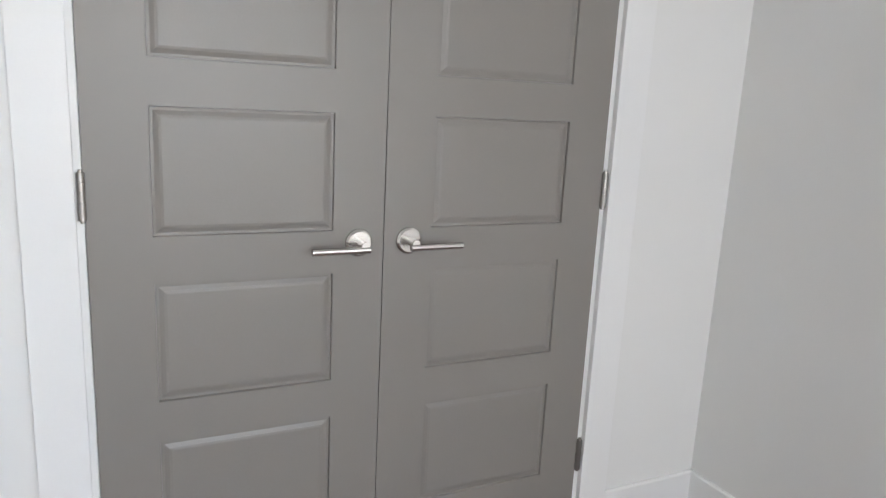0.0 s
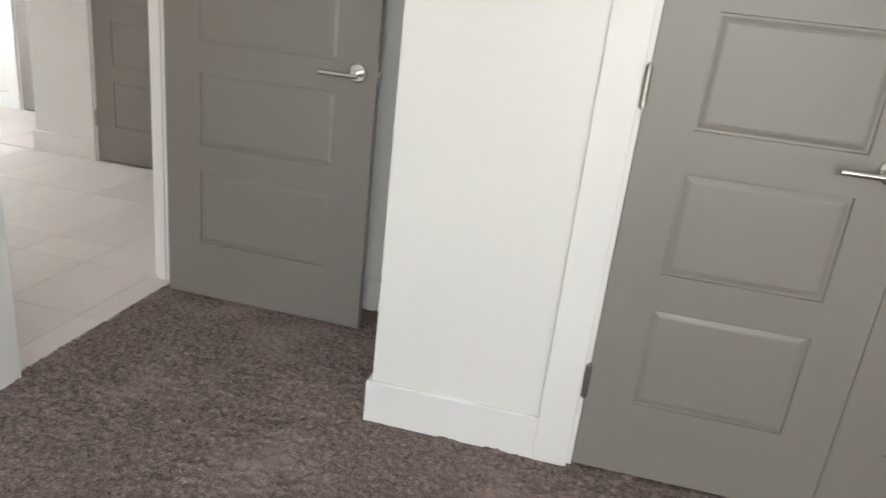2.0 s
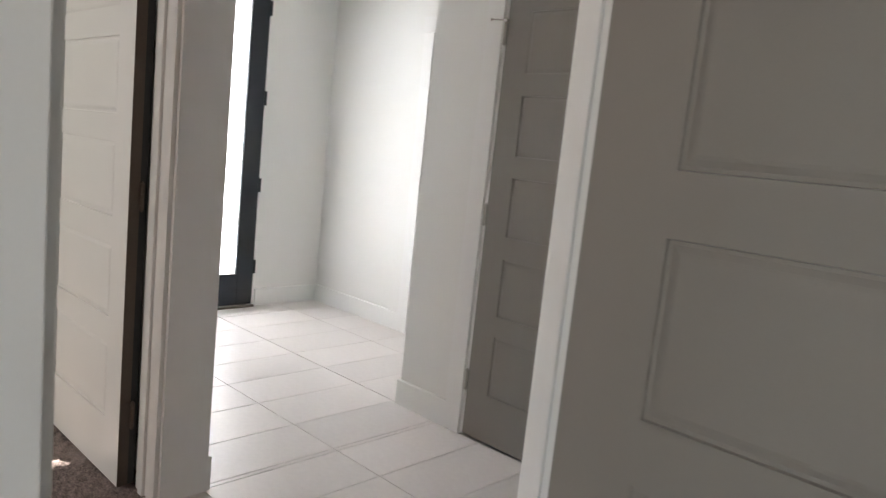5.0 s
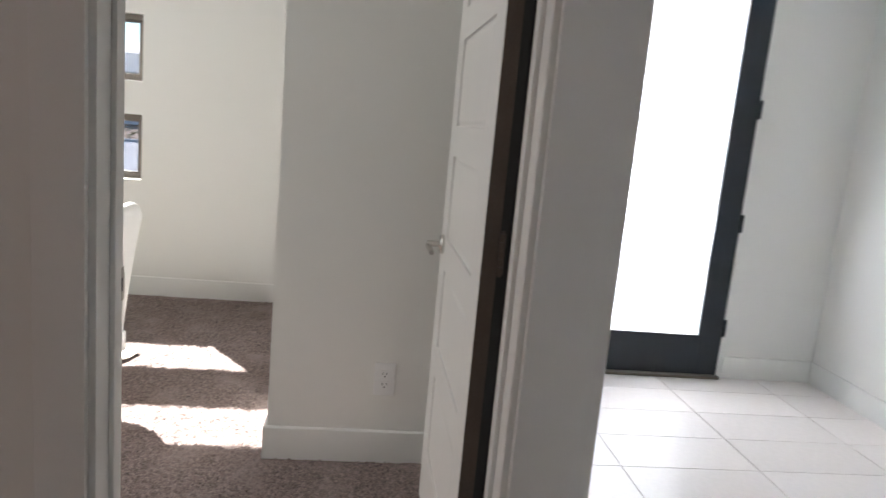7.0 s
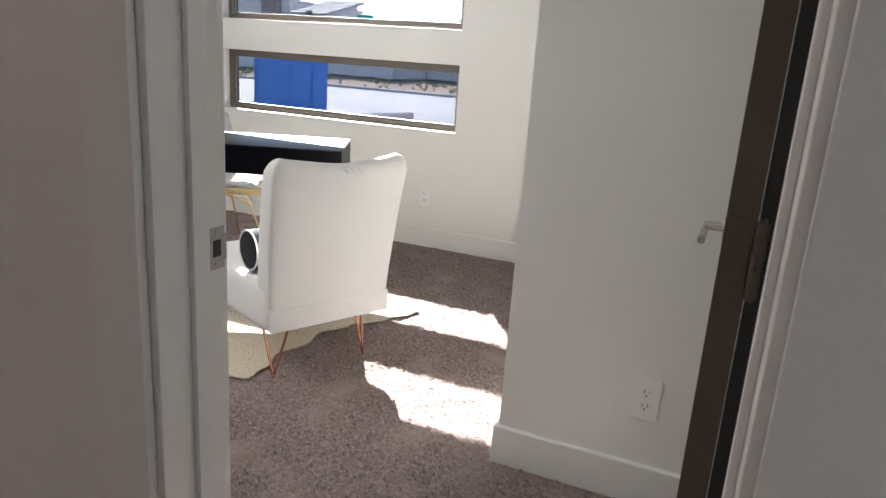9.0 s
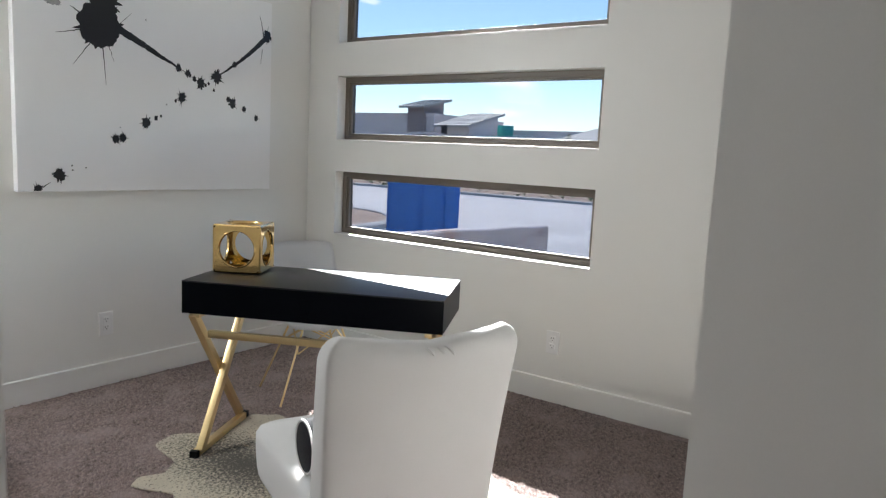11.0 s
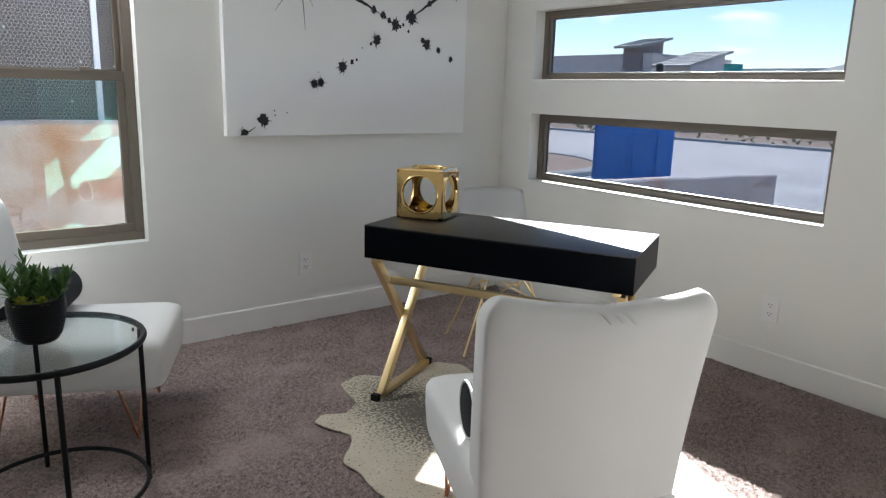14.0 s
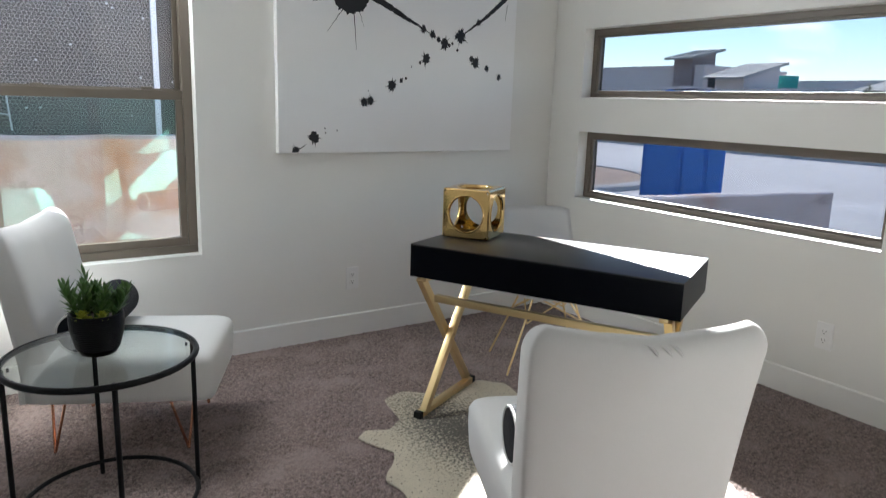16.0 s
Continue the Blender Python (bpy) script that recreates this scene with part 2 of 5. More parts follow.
def glass_material(name, clear, tint=(1, 1, 1, 1), gloss=0.03, shine=(1, 1, 1, 1)):
    """A thin pane: what it lets through, and the gloss of its face."""
    m = bpy.data.materials.new(name)
    m.use_nodes = True
    nodes, links = m.node_tree.nodes, m.node_tree.links
    nodes.remove(nodes["Principled BSDF"])
    t, g, mix, f = (nodes.new("ShaderNode" + k) for k in ("BsdfTransparent", "BsdfGlossy", "MixShader", "LayerWeight"))
    t.inputs["Color"].default_value = tuple(clear * c for c in tint[:3]) + (1,)
    g.inputs["Roughness"].default_value, g.inputs["Color"].default_value = 0.02, shine
    power, scaled = nodes.new("ShaderNodeMath"), nodes.new("ShaderNodeMath")
    power.operation, scaled.operation = "POWER", "MULTIPLY_ADD"
    f.inputs["Blend"].default_value = 0.5
    power.inputs[1].default_value, scaled.inputs[1].default_value, scaled.inputs[2].default_value = 5.0, 0.9, gloss
    links.new(f.outputs["Facing"], power.inputs[0]), links.new(power.outputs[0], scaled.inputs[0])
    links.new(scaled.outputs[0], mix.inputs[0]), links.new(t.outputs[0], mix.inputs[1]), links.new(g.outputs[0], mix.inputs[2])
    links.new(mix.outputs[0], nodes["Material Output"].inputs["Surface"])
    return m


# clear panes darkened to dim the outdoor view; gloss cut against lamp reflections
GLASS = glass_material("dimmed_view_glass", 0.33, (0.98, 0.98, 1.0, 1), 0.002)
GLASS_SASH = glass_material("coated_window_glass", 0.74, (0.99, 1.0, 0.99, 1), 0.09, (0.36, 1.0, 0.88, 1))
GLASS_UPPER = glass_material("plain_window_glass", 0.86, (1.0, 0.99, 0.97, 1), 0.07, (1.0, 0.95, 0.90, 1))
GLASS_TOP = glass_material("clear_table_glass", 0.975, (0.975, 1.0, 0.985, 1), 0.05)

FROST = bpy.data.materials.new("frosted_glass")
FROST.use_nodes = True
fn, fl = FROST.node_tree.nodes, FROST.node_tree.links
fn.remove(fn["Principled BSDF"])
ft, fg, fm, ff = (fn.new("ShaderNode" + k) for k in ("BsdfTranslucent", "BsdfGlossy", "MixShader", "Fresnel"))
fcloud, fcr, fcc = fn.new("ShaderNodeTexNoise"), fn.new("ShaderNodeMapRange"), fn.new("ShaderNodeTexCoord")
fcloud.inputs["Scale"].default_value = 160.0
fl.new(fcc.outputs["Object"], fcloud.inputs["Vector"])
fcr.inputs["To Min"].default_value, fcr.inputs["To Max"].default_value = 0.93, 0.98
fl.new(fcloud.outputs[0], fcr.inputs["Value"]), fl.new(fcr.outputs[0], ft.inputs["Color"])
fg.inputs["Roughness"].default_value = 0.25
fl.new(ff.outputs[0], fm.inputs[0]), fl.new(ft.outputs[0], fm.inputs[1]), fl.new(fg.outputs[0], fm.inputs[2])
fl.new(fm.outputs[0], fn["Material Output"].inputs["Surface"])


# ------------------------------------------------------------------ building helpers
def box(bm, x0, x1, y0, y1, z0, z1, bevel=0.0, m=None):
    x0, x1, y0, y1, z0, z1 = min(x0, x1), max(x0, x1), min(y0, y1), max(y0, y1), min(z0, z1), max(z0, z1)
    made = bmesh.ops.create_cube(bm, size=1.0, matrix=Matrix.Translation(((x0 + x1) / 2, (y0 + y1) / 2, (z0 + z1) / 2))
                                 @ Matrix.Diagonal((x1 - x0, y1 - y0, z1 - z0, 1)))["verts"]
    if bevel:
        edges = list({e for v in made for e in v.link_edges})
        done = bmesh.ops.bevel(bm, geom=edges, offset=bevel, segments=2, profile=0.6, affect="EDGES", clamp_overlap=True)
        made = list({v for f in done["faces"] for v in f.verts} | {v for v in made if v.is_valid})
    if m is not None:
        bmesh.ops.transform(bm, matrix=m, verts=made)
    return bm


def rod(bm, a, b, r, seg=10, r2=None):
    a, b = Vector(a), Vector(b)
    d = b - a
    m = Matrix.Translation((a + b) / 2) @ d.to_track_quat("Z", "Y").to_matrix().to_4x4()
    bmesh.ops.create_cone(bm, cap_ends=True, segments=seg, radius1=r, radius2=r if r2 is None else r2, depth=d.length, matrix=m)
    return bm


def square_bar(bm, a, b, w, h=None, bevel=0.002):
    """A square tube from a to b, its flat side kept level."""
    a, b = Vector(a), Vector(b)
    d = b - a
    h = h or w
    z = d.normalized()
    x = Vector((0, 0, 1)).cross(z)
    x = x.normalized() if x.length > 1e-3 else Vector((1, 0, 0))
    y = z.cross(x)
    m = Matrix.Translation((a + b) / 2) @ Matrix((x, y, z)).transposed().to_4x4()
    return box(bm, -w / 2, w / 2, -h / 2, h / 2, -d.length / 2, d.length / 2, bevel, m)


def torus(bm, R, r, z, seg=56, sides=8, flat=1.0):
    rings = []
    for i in range(seg):
        a = 2 * math.pi * i / seg
        rings.append([bm.verts.new(((R + r * math.cos(b)) * math.cos(a), (R + r * math.cos(b)) * math.sin(a), z + flat * r * math.sin(b)))
                      for b in (2 * math.pi * j / sides for j in range(sides))])
    for i in range(seg):
        for j in range(sides):
            p, q = rings[i], rings[(i + 1) % seg]
            bm.faces.new((p[j], q[j], q[(j + 1) % sides], p[(j + 1) % sides]))
    return bm


def lathe(bm, profile, seg=40, cap=True):
    """A turned body from (radius, height) pairs."""
    rings = [[bm.verts.new((r * math.cos(2 * math.pi * i / seg), r * math.sin(2 * math.pi * i / seg), z)) for i in range(seg)] for r, z in profile]
    for p, q in zip(rings, rings[1:]):
        for i in range(seg):
            bm.faces.new((p[i], p[(i + 1) % seg], q[(i + 1) % seg], q[i]))
    if cap:
        bm.faces.new(list(reversed(rings[0])))
        bm.faces.new(rings[-1])
    return bm


def loft(bm, rings, cap=True):
    """Skin over closed rings of equal count."""
    made = [[bm.verts.new(p) for p in ring] for ring in rings]
    n = len(made[0])
    for p, q in zip(made, made[1:]):
        for i in range(n):
            bm.faces.new((p[i], p[(i + 1) % n], q[(i + 1) % n], q[i]))
    if cap:
        bm.faces.new(list(reversed(made[0])))
        bm.faces.new(made[-1])
    return bm


def mesh_of(name, bm, mat, smooth=False):
    bmesh.ops.recalc_face_normals(bm, faces=bm.faces)
    data = bpy.data.meshes.new(name)
    bm.to_mesh(data)
    bm.free()
    data.materials.append(mat)
    if smooth:
        data.shade_smooth()
        if smooth != "all":
            data.set_sharp_from_angle(angle=radians(35))
    return data


def part(name, bm, mat, parent, label="", smooth=False, at=None):
    """Links a bmesh, or ready mesh data, as one object under its thing."""
    data = bm if isinstance(bm, bpy.types.Mesh) else mesh_of(name, bm, mat, smooth)
    ob = new(name, data)
    ob.parent = parent
    if at is not None:
        ob.matrix_basis = at
    return tagged(ob, label) if label else ob


def solid(name, bm, mat, label, category, kind="", group="", smooth=False, at=None):
    """A top-level thing of one mesh."""
    ob = new(name, mesh_of(name, bm, mat, smooth))
    if at is not None:
        ob.matrix_basis = at
    return tagged(ob, label, category, group, kind)


def thing(name, m, label, category, group="", kind=""):
    """An Empty at a thing's base, to carry its parts."""
    ob = new(name)
    ob.empty_display_size = 0.1
    ob.matrix_basis = m
    return tagged(ob, label, category, group, kind)


# ------------------------------------------------------------------ plan (metres)
CEIL_Z = 2.75
BED_E, BED_W, BED_S, CLOSET_Y = 1.48, -1.79, -3.2, 1.03
BUMP_X, ALCOVE_Y = -0.78, 1.74
HALL_E, HALL_W, HALL_N, HALL_S = -1.875, -3.37, 3.03, -2.0
STUB_X, FOYER_N, FOYER_W, FOYER_S = -3.645, 3.985, -5.72, 1.847
OFF_E, OFF_W, OFF_S, OFF_N = -3.515, -6.76, -2.235, 1.727
NOOK_X, NOOK_Y = -4.555, 1.03
DOOR_H = 2.045
SLITS = ((0.76, 1.18), (1.385, 1.80), (2.005, 2.43))
SLIT_Y = (-1.972, -0.12)
SASH_X, SASH_Z = (-4.48, -3.58), (0.55, 2.08)


def wall(name, axis, face, back, a0, a1, openings=(), z1=CEIL_Z, label="white painted plaster wall", mat=None):
    """A wall between its face and its back (x or y), from a0 to a1 along the other axis, cut through at the openings (a0, a1, z0, z1)."""
    bm = bmesh.new()
    cuts_a = sorted({a0, a1, *(v for o in openings for v in o[:2])})
    cuts_z = sorted({0.0, z1, *(v for o in openings for v in o[2:])})
    grid = {}

    def vert(d, a, z):
        key = (round(d, 4), round(a, 4), round(z, 4))
        if key not in grid:
            grid[key] = bm.verts.new((d, a, z) if axis == "x" else (a, d, z))
        return grid[key]

    def full(i, j):
        if not (0 <= i < len(cuts_a) - 1 and 0 <= j < len(cuts_z) - 1):
            return False
        ca, cz = (cuts_a[i] + cuts_a[i + 1]) / 2, (cuts_z[j] + cuts_z[j + 1]) / 2
        return not any(o[0] < ca < o[1] and o[2] < cz < o[3] for o in openings)

    for i in range(len(cuts_a) - 1):
        for j in range(len(cuts_z) - 1):
            if not full(i, j):
                continue
            p, q, r, s = cuts_a[i], cuts_a[i + 1], cuts_z[j], cuts_z[j + 1]
            for d in (face, back):
                bm.faces.new((vert(d, p, r), vert(d, q, r), vert(d, q, s), vert(d, p, s)))
            for di, dj, (e, f) in ((-1, 0, ((p, r), (p, s))), (1, 0, ((q, r), (q, s))), (0, -1, ((p, r), (q, r))), (0, 1, ((p, s), (q, s)))):
                if not full(i + di, j + dj):
                    bm.faces.new((vert(face, *e), vert(face, *f), vert(back, *f), vert(back, *e)))
    return solid(name, bm, mat or WALL, label, "wall", "structure")


wall("wall_closet", "y", CLOSET_Y, CLOSET_Y + 0.12, BUMP_X, BED_E, [(-0.216, 1.036, 0, DOOR_H)], label="white painted wall around the closet doors")
wall("wall_closet_side", "x", BUMP_X, BUMP_X + 0.12, CLOSET_Y + 0.12, ALCOVE_Y)
wall("wall_closet_back", "y", ALCOVE_Y, ALCOVE_Y + 0.12, BED_W, BED_E)
wall("wall_bedroom_east", "x", BED_E, BED_E + 0.14, BED_S, ALCOVE_Y, ())
wall("wall_bedroom_south", "y", BED_S, BED_S - 0.14, BED_W, BED_E, [(-0.45, 1.05, 0.75, 2.15)])
wall("wall_bedroom_west", "x", BED_W, HALL_E, BED_S, HALL_N, [(0.835, 1.660, 0, DOOR_H)], label="white painted wall with the bedroom doorway")
wall("wall_hall_north", "y", HALL_N, HALL_N + 0.12, HALL_E, STUB_X, [(-3.226, -1.992, 0, DOOR_H)], label="white painted wall around the hall closet doors")
wall("wall_hall_stub", "x", STUB_X, STUB_X + 0.12, HALL_N + 0.12, FOYER_N)
# unseen walls added against sky light leaking under the hall closet doors
wall("wall_unseen_closet_back", "y", HALL_N + 0.72, HALL_N + 0.84, BED_W, STUB_X + 0.12)
wall("wall_unseen_closet_side", "x", BED_W, HALL_E, HALL_N, HALL_N + 0.72)
# unseen end of the hall, added to shut out sun and sky
wall("wall_hall_unseen_end", "y", HALL_S, HALL_S - 0.12, HALL_E, HALL_W)
wall("wall_foyer_north", "y", FOYER_N, FOYER_N + 0.12, STUB_X + 0.12, FOYER_W - 0.16, [(-4.63, -3.80, 0, DOOR_H)])
wall("wall_foyer_west", "x", FOYER_W, FOYER_W - 0.16, FOYER_S - 0.12, FOYER_N, [(2.455, 3.415, 0, 2.47)], label="white painted wall around the front door")
wall("wall_foyer_south", "y", FOYER_S, OFF_N, OFF_E, FOYER_W)
wall("wall_office_east", "x", HALL_W, OFF_E, OFF_S - 0.16, FOYER_S, [(0.835, 1.680, 0, DOOR_H)], label="white painted wall with the office doorway")
wall("wall_nook_east", "x", NOOK_X, NOOK_X - 0.12, NOOK_Y, OFF_N)
wall("wall_nook_south", "y", NOOK_Y, NOOK_Y + 0.12, NOOK_X - 0.12, OFF_W)
wall("wall_office_west", "x", OFF_W, OFF_W - 0.17, OFF_S, NOOK_Y + 0.12, [(*SLIT_Y, a, b) for a, b in SLITS], label="white painted wall with three slit windows")
wall("wall_office_south", "y", OFF_S, OFF_S - 0.17, OFF_E, OFF_W - 0.17, [(*SASH_X, *SASH_Z)], label="white painted wall with a sash window")

bm = bmesh.new()
box(bm, -5.9, 1.7, -3.5, 4.2, CEIL_Z, CEIL_Z + 0.2)
box(bm, -7.0, -5.9, -2.5, 1.16, CEIL_Z, CEIL_Z + 0.2)
solid("ceiling", bm, CEIL, "white painted flat ceiling", "ceiling", "structure")
bm = bmesh.new()
box(bm, OFF_W - 0.1, BED_E + 0.1, BED_S - 0.1, FOYER_N + 0.1, -0.16, -0.02)
solid("floor_slab", bm, GROUT, "grey concrete slab under the floors", "floor", "structure")


def baseboard(a, b, height=0.128, thick=0.014):
    """A board along the wall's foot from a to b; the room lies to the left of that way."""
    a, b = Vector((*a, 0)), Vector((*b, 0))
    d = (b - a).normalized()
    n = Vector((-d.y, d.x, 0)) * thick
    bm = bmesh.new()
    prof = [(0, 0), (1, 0), (1, height - 0.004), (0.7, height), (0, height)]
    loft(bm, [[p + n * u + Vector((0, 0, v)) for u, v in prof] for p in (a, b)])
    return solid("baseboard", bm, TRIM, "white painted flat wooden baseboard", "baseboard", "structure", "baseboards")


for a, b in (((-0.306, CLOSET_Y), (BUMP_X - 0.014, CLOSET_Y)), ((BUMP_X, CLOSET_Y), (BUMP_X, ALCOVE_Y)), ((BUMP_X - 0.014, ALCOVE_Y), (BED_W, ALCOVE_Y)),
             ((BED_E, CLOSET_Y), (1.126, CLOSET_Y)), ((BED_E, BED_S), (BED_E, CLOSET_Y)), ((BED_W, 0.745), (BED_W, BED_S)), ((BED_W, BED_S), (BED_E, BED_S)),
             ((HALL_E, HALL_S), (HALL_E, 0.745)), ((HALL_E, 1.750), (HALL_E, HALL_N)), 
             ((-3.316, HALL_N), (STUB_X - 0.014, HALL_N)), ((STUB_X, HALL_N), (STUB_X, FOYER_N)), ((-4.72, FOYER_N), (FOYER_W, FOYER_N)),
             ((FOYER_W, FOYER_N), (FOYER_W, 3.43)), ((FOYER_W, 2.44), (FOYER_W, FOYER_S)), ((FOYER_W, FOYER_S), (HALL_W + 0.014, FOYER_S)),
             ((HALL_W, 0.745), (HALL_W, HALL_S)),
             ((OFF_E, OFF_N), (NOOK_X, OFF_N)), ((NOOK_X, OFF_N), (NOOK_X, NOOK_Y - 0.014)), ((NOOK_X, NOOK_Y), (OFF_W, NOOK_Y)),
             ((OFF_W, NOOK_Y), (OFF_W, OFF_S)), ((OFF_W, OFF_S), (OFF_E, OFF_S)), ((OFF_E, OFF_S), (OFF_E, 0.745))):
    baseboard(a, b)


def door_frame(name, axis, face, back, a0, a1, top=DOOR_H, swing_back=True, wide=0.09):
    """Casing on both faces, the jamb lining and the stop of a doorway."""
    bm = bmesh.new()
    s = 1 if face > back else -1

    def piece(d0, d1, p0, p1, z0, z1, bev=0.002):
        if axis == "x":
            box(bm, d0, d1, p0, p1, z0, z1, bev)
        else:
            box(bm, p0, p1, d0, d1, z0, z1, bev)

    # a frame beside a corner has its casing run to the corner on the back, and a narrower, thicker one on the face
    corner = wide != 0.09
    for d, out, side in ((face, s * (0.025 if corner else 0.017), 0.045 if corner else 0.09), (back, -s * 0.017, wide)):
        piece(d, d + out, a0 - 0.09, a0 + 0.004, 0, top + 0.004)
        piece(d, d + out, a1 - 0.004, a1 + side, 0, top + 0.004)
        piece(d, d + out * 1.2, a0 - 0.1, a1 + side + (0 if corner else 0.01), top - 0.004, top + 0.1)
    for lo, hi in ((a0, a0 + 0.018), (a1 - 0.018, a1)):
        piece(face - s * 0.001, back + s * 0.001, lo, hi, 0, top)
    piece(face - s * 0.001, back + s * 0.001, a0, a1, top - 0.018, top)
    near = face - s * 0.042 if swing_back else back + s * 0.042
    far = near - s * 0.035 if swing_back else near + s * 0.035
    piece(near, far, a0 + 0.018, a0 + 0.029, 0, top - 0.018)
    piece(near, far, a1 - 0.029, a1 - 0.018, 0, top - 0.018)
    return solid(name, bm, TRIM, "white painted flat wooden door casing and jamb", "door frame", "structure", "door frames")


door_frame("door_frame_closet", "y", CLOSET_Y, CLOSET_Y + 0.12, -0.216, 1.036)
door_frame("door_frame_bedroom", "x", BED_W, HALL_E, 0.835, 1.660)
door_frame("door_frame_hall", "y", HALL_N, HALL_N + 0.12, -3.226, -1.992)
door_frame("door_frame_garage", "y", FOYER_N, FOYER_N + 0.12, -4.63, -3.80)
door_frame("door_frame_office", "x", OFF_E, HALL_W, 0.835, 1.680, wide=FOYER_S - 1.680)

# ------------------------------------------------------------------ panelled doors
PANELS = ((0.213, 0.484), (0.576, 0.831), (0.928, 1.185), (1.276, 1.531), (1.622, 1.876))


def rings_of(x0, x1, z0, z1, y, out, steps):
    return [[(x0 + i, y + out * d, z0 + i), (x1 - i, y + out * d, z0 + i), (x1 - i, y + out * d, z1 - i), (x0 + i, y + out * d, z1 - i)] for i, d in steps]


def lever(parent, x, z, y, out, toward, mat=NICKEL):
    """A round rose and a straight bar handle on the face y, out of it by the sign out, reaching to the side toward."""
    bm = bmesh.new()
    rod(bm, (x, y, z), (x, y + out * 0.008, z), 0.031, 32)
    rod(bm, (x, y + out * 0.008, z), (x, y + out * 0.012, z), 0.031, 32, 0.026 if out > 0 else 0.026)
    rose = part("rose", bm, mat, parent, "round satin nickel rose", True)
    bm = bmesh.new()
    rod(bm, (x, y + out * 0.011, z), (x, y + out * 0.052, z), 0.0095, 16)
    rod(bm, (x - toward * 0.012, y + out * 0.048, z - 0.008), (x + toward * 0.118, y + out * 0.048, z - 0.008), 0.008, 16)
    part("lever_handle", bm, mat, parent, "straight satin nickel lever handle", True)
    return rose


def hinge(parent, x, z, y, mat=HINGE, leaf=0.0):
    bm = bmesh.new()
    for k in range(5):
        rod(bm, (x, y, z - 0.046 + k * 0.0184), (x, y, z - 0.046 + k * 0.0184 + 0.0176), 0.0075, 12)
    rod(bm, (x, y, z - 0.051), (x, y, z + 0.051), 0.004, 8)
    if leaf:
        box(bm, x - 0.0015, x + 0.0015, y, y + leaf, z - 0.045, z + 0.045, 0.0004)
    part("hinge", bm, mat, parent, "satin nickel butt hinge", True)


def panel_door(name, m, width, label, handle_side, mat=DOOR, levers=(1, 1), hinges=True, stile=None, group="panelled doors", knuckle=1):
    """A moulded five-panel leaf: x from the hinge side (0) to the latch (width), front face at y = 0 looking to -y, back at 0.035."""
    s = stile or 0.127
    t = 0.035
    door = thing(name, m, label, "door", group)
    bm = bmesh.new()
    xs = [0, s, width - s, width]
    zs = [0.0] + [v for p in PANELS for v in p] + [2.03]
    for y, out in ((0, -1), (t, 1)):
        for i in range(3):
            for j in range(len(zs) - 1):
                x0, x1, z0, z1 = xs[i], xs[i + 1], zs[j], zs[j + 1]
                if i == 1 and j % 2 == 1:
                    rr = [[bm.verts.new(p) for p in r] for r in rings_of(x0, x1, z0, z1, y, out, ((0, 0), (0.0015, -0.0068), (0.0075, -0.0070), (0.0175, -0.0034)))]
                    for p, q in zip(rr, rr[1:]):
                        for k in range(4):
                            bm.faces.new((p[k], p[(k + 1) % 4], q[(k + 1) % 4], q[k]))
                    bm.faces.new(rr[-1])
                else:
                    bm.faces.new([bm.verts.new(p) for p in rings_of(x0, x1, z0, z1, y, out, ((0, 0),))[0]])
    for p in (((0, 0, 0), (0, t, 0), (0, t, 2.03), (0, 0, 2.03)), ((width, 0, 0), (width, t, 0), (width, t, 2.03), (width, 0, 2.03)),
              ((0, 0, 0), (width, 0, 0), (width, t, 0), (0, t, 0)), ((0, 0, 2.03), (width, 0, 2.03), (width, t, 2.03), (0, t, 2.03))):
        bm.faces.new([bm.verts.new(q) for q in p])
    bmesh.ops.remove_doubles(bm, verts=bm.verts, dist=0.0004)
    part("leaf", bm, mat, door)
    for z0, z1 in PANELS:
        for y, out in ((0, -1), (t, 1)):
            bm = bmesh.new()
            loft(bm, [[Vector(p) for p in r] for r in rings_of(s + 0.0185, width - s - 0.0185, z0 + 0.0185, z1 - 0.0185, y, out, ((-0.002, -0.009), (-0.002, -0.0033), (0.004, -0.0022)))])
            part("panel", bm, mat, door)
    for on, y, out in ((levers[0], 0, -1), (levers[1], t, 1)):
        if on:
            lever(door, width - 0.06, 0.900, y, out, -handle_side)
    bm = bmesh.new()
    box(bm, width - 0.001, width + 0.0015, 0.005, t - 0.005, 0.87, 0.935, 0.0008)
    box(bm, width, width + 0.009, 0.012, t - 0.012, 0.893, 0.909, 0.002)
    part("latch", bm, HINGE, door, "nickel latch plate")
    if hinges:
        for z in (0.255, 1.012, 1.79):
            hinge(door, -0.004, z, -0.006 if knuckle > 0 else t + 0.006, DOOR_SHADE if mat is DOOR_LIT else HINGE)
    return door


# closet pair: the mirrored leaf is turned by half a turn about its own back
panel_door("closet_door", pose(-0.197, CLOSET_Y - 0.002, 0.012), 0.606, "closed taupe five-panel closet door with satin nickel lever", 1, levers=(1, 0), stile=0.118)
panel_door("closet_door", pose(1.017, CLOSET_Y + 0.033, 0.012, 0, 0, 180), 0.606, "closed taupe five-panel closet door beside its twin", 1, levers=(0, 1), knuckle=-1, stile=0.118)
panel_door("bedroom_door", pose(-1.765, 1.557, 0.007, 0, 0, -1.0), 0.765, "open taupe five-panel bedroom door standing square to its frame", 1, knuckle=-1, stile=0.134)
hall_leaf = panel_door("hall_closet_door", pose(-3.206, HALL_N - 0.002, 0.010), 0.596, "closed taupe five-panel hall closet door with lever", 1, levers=(1, 0), stile=0.122)
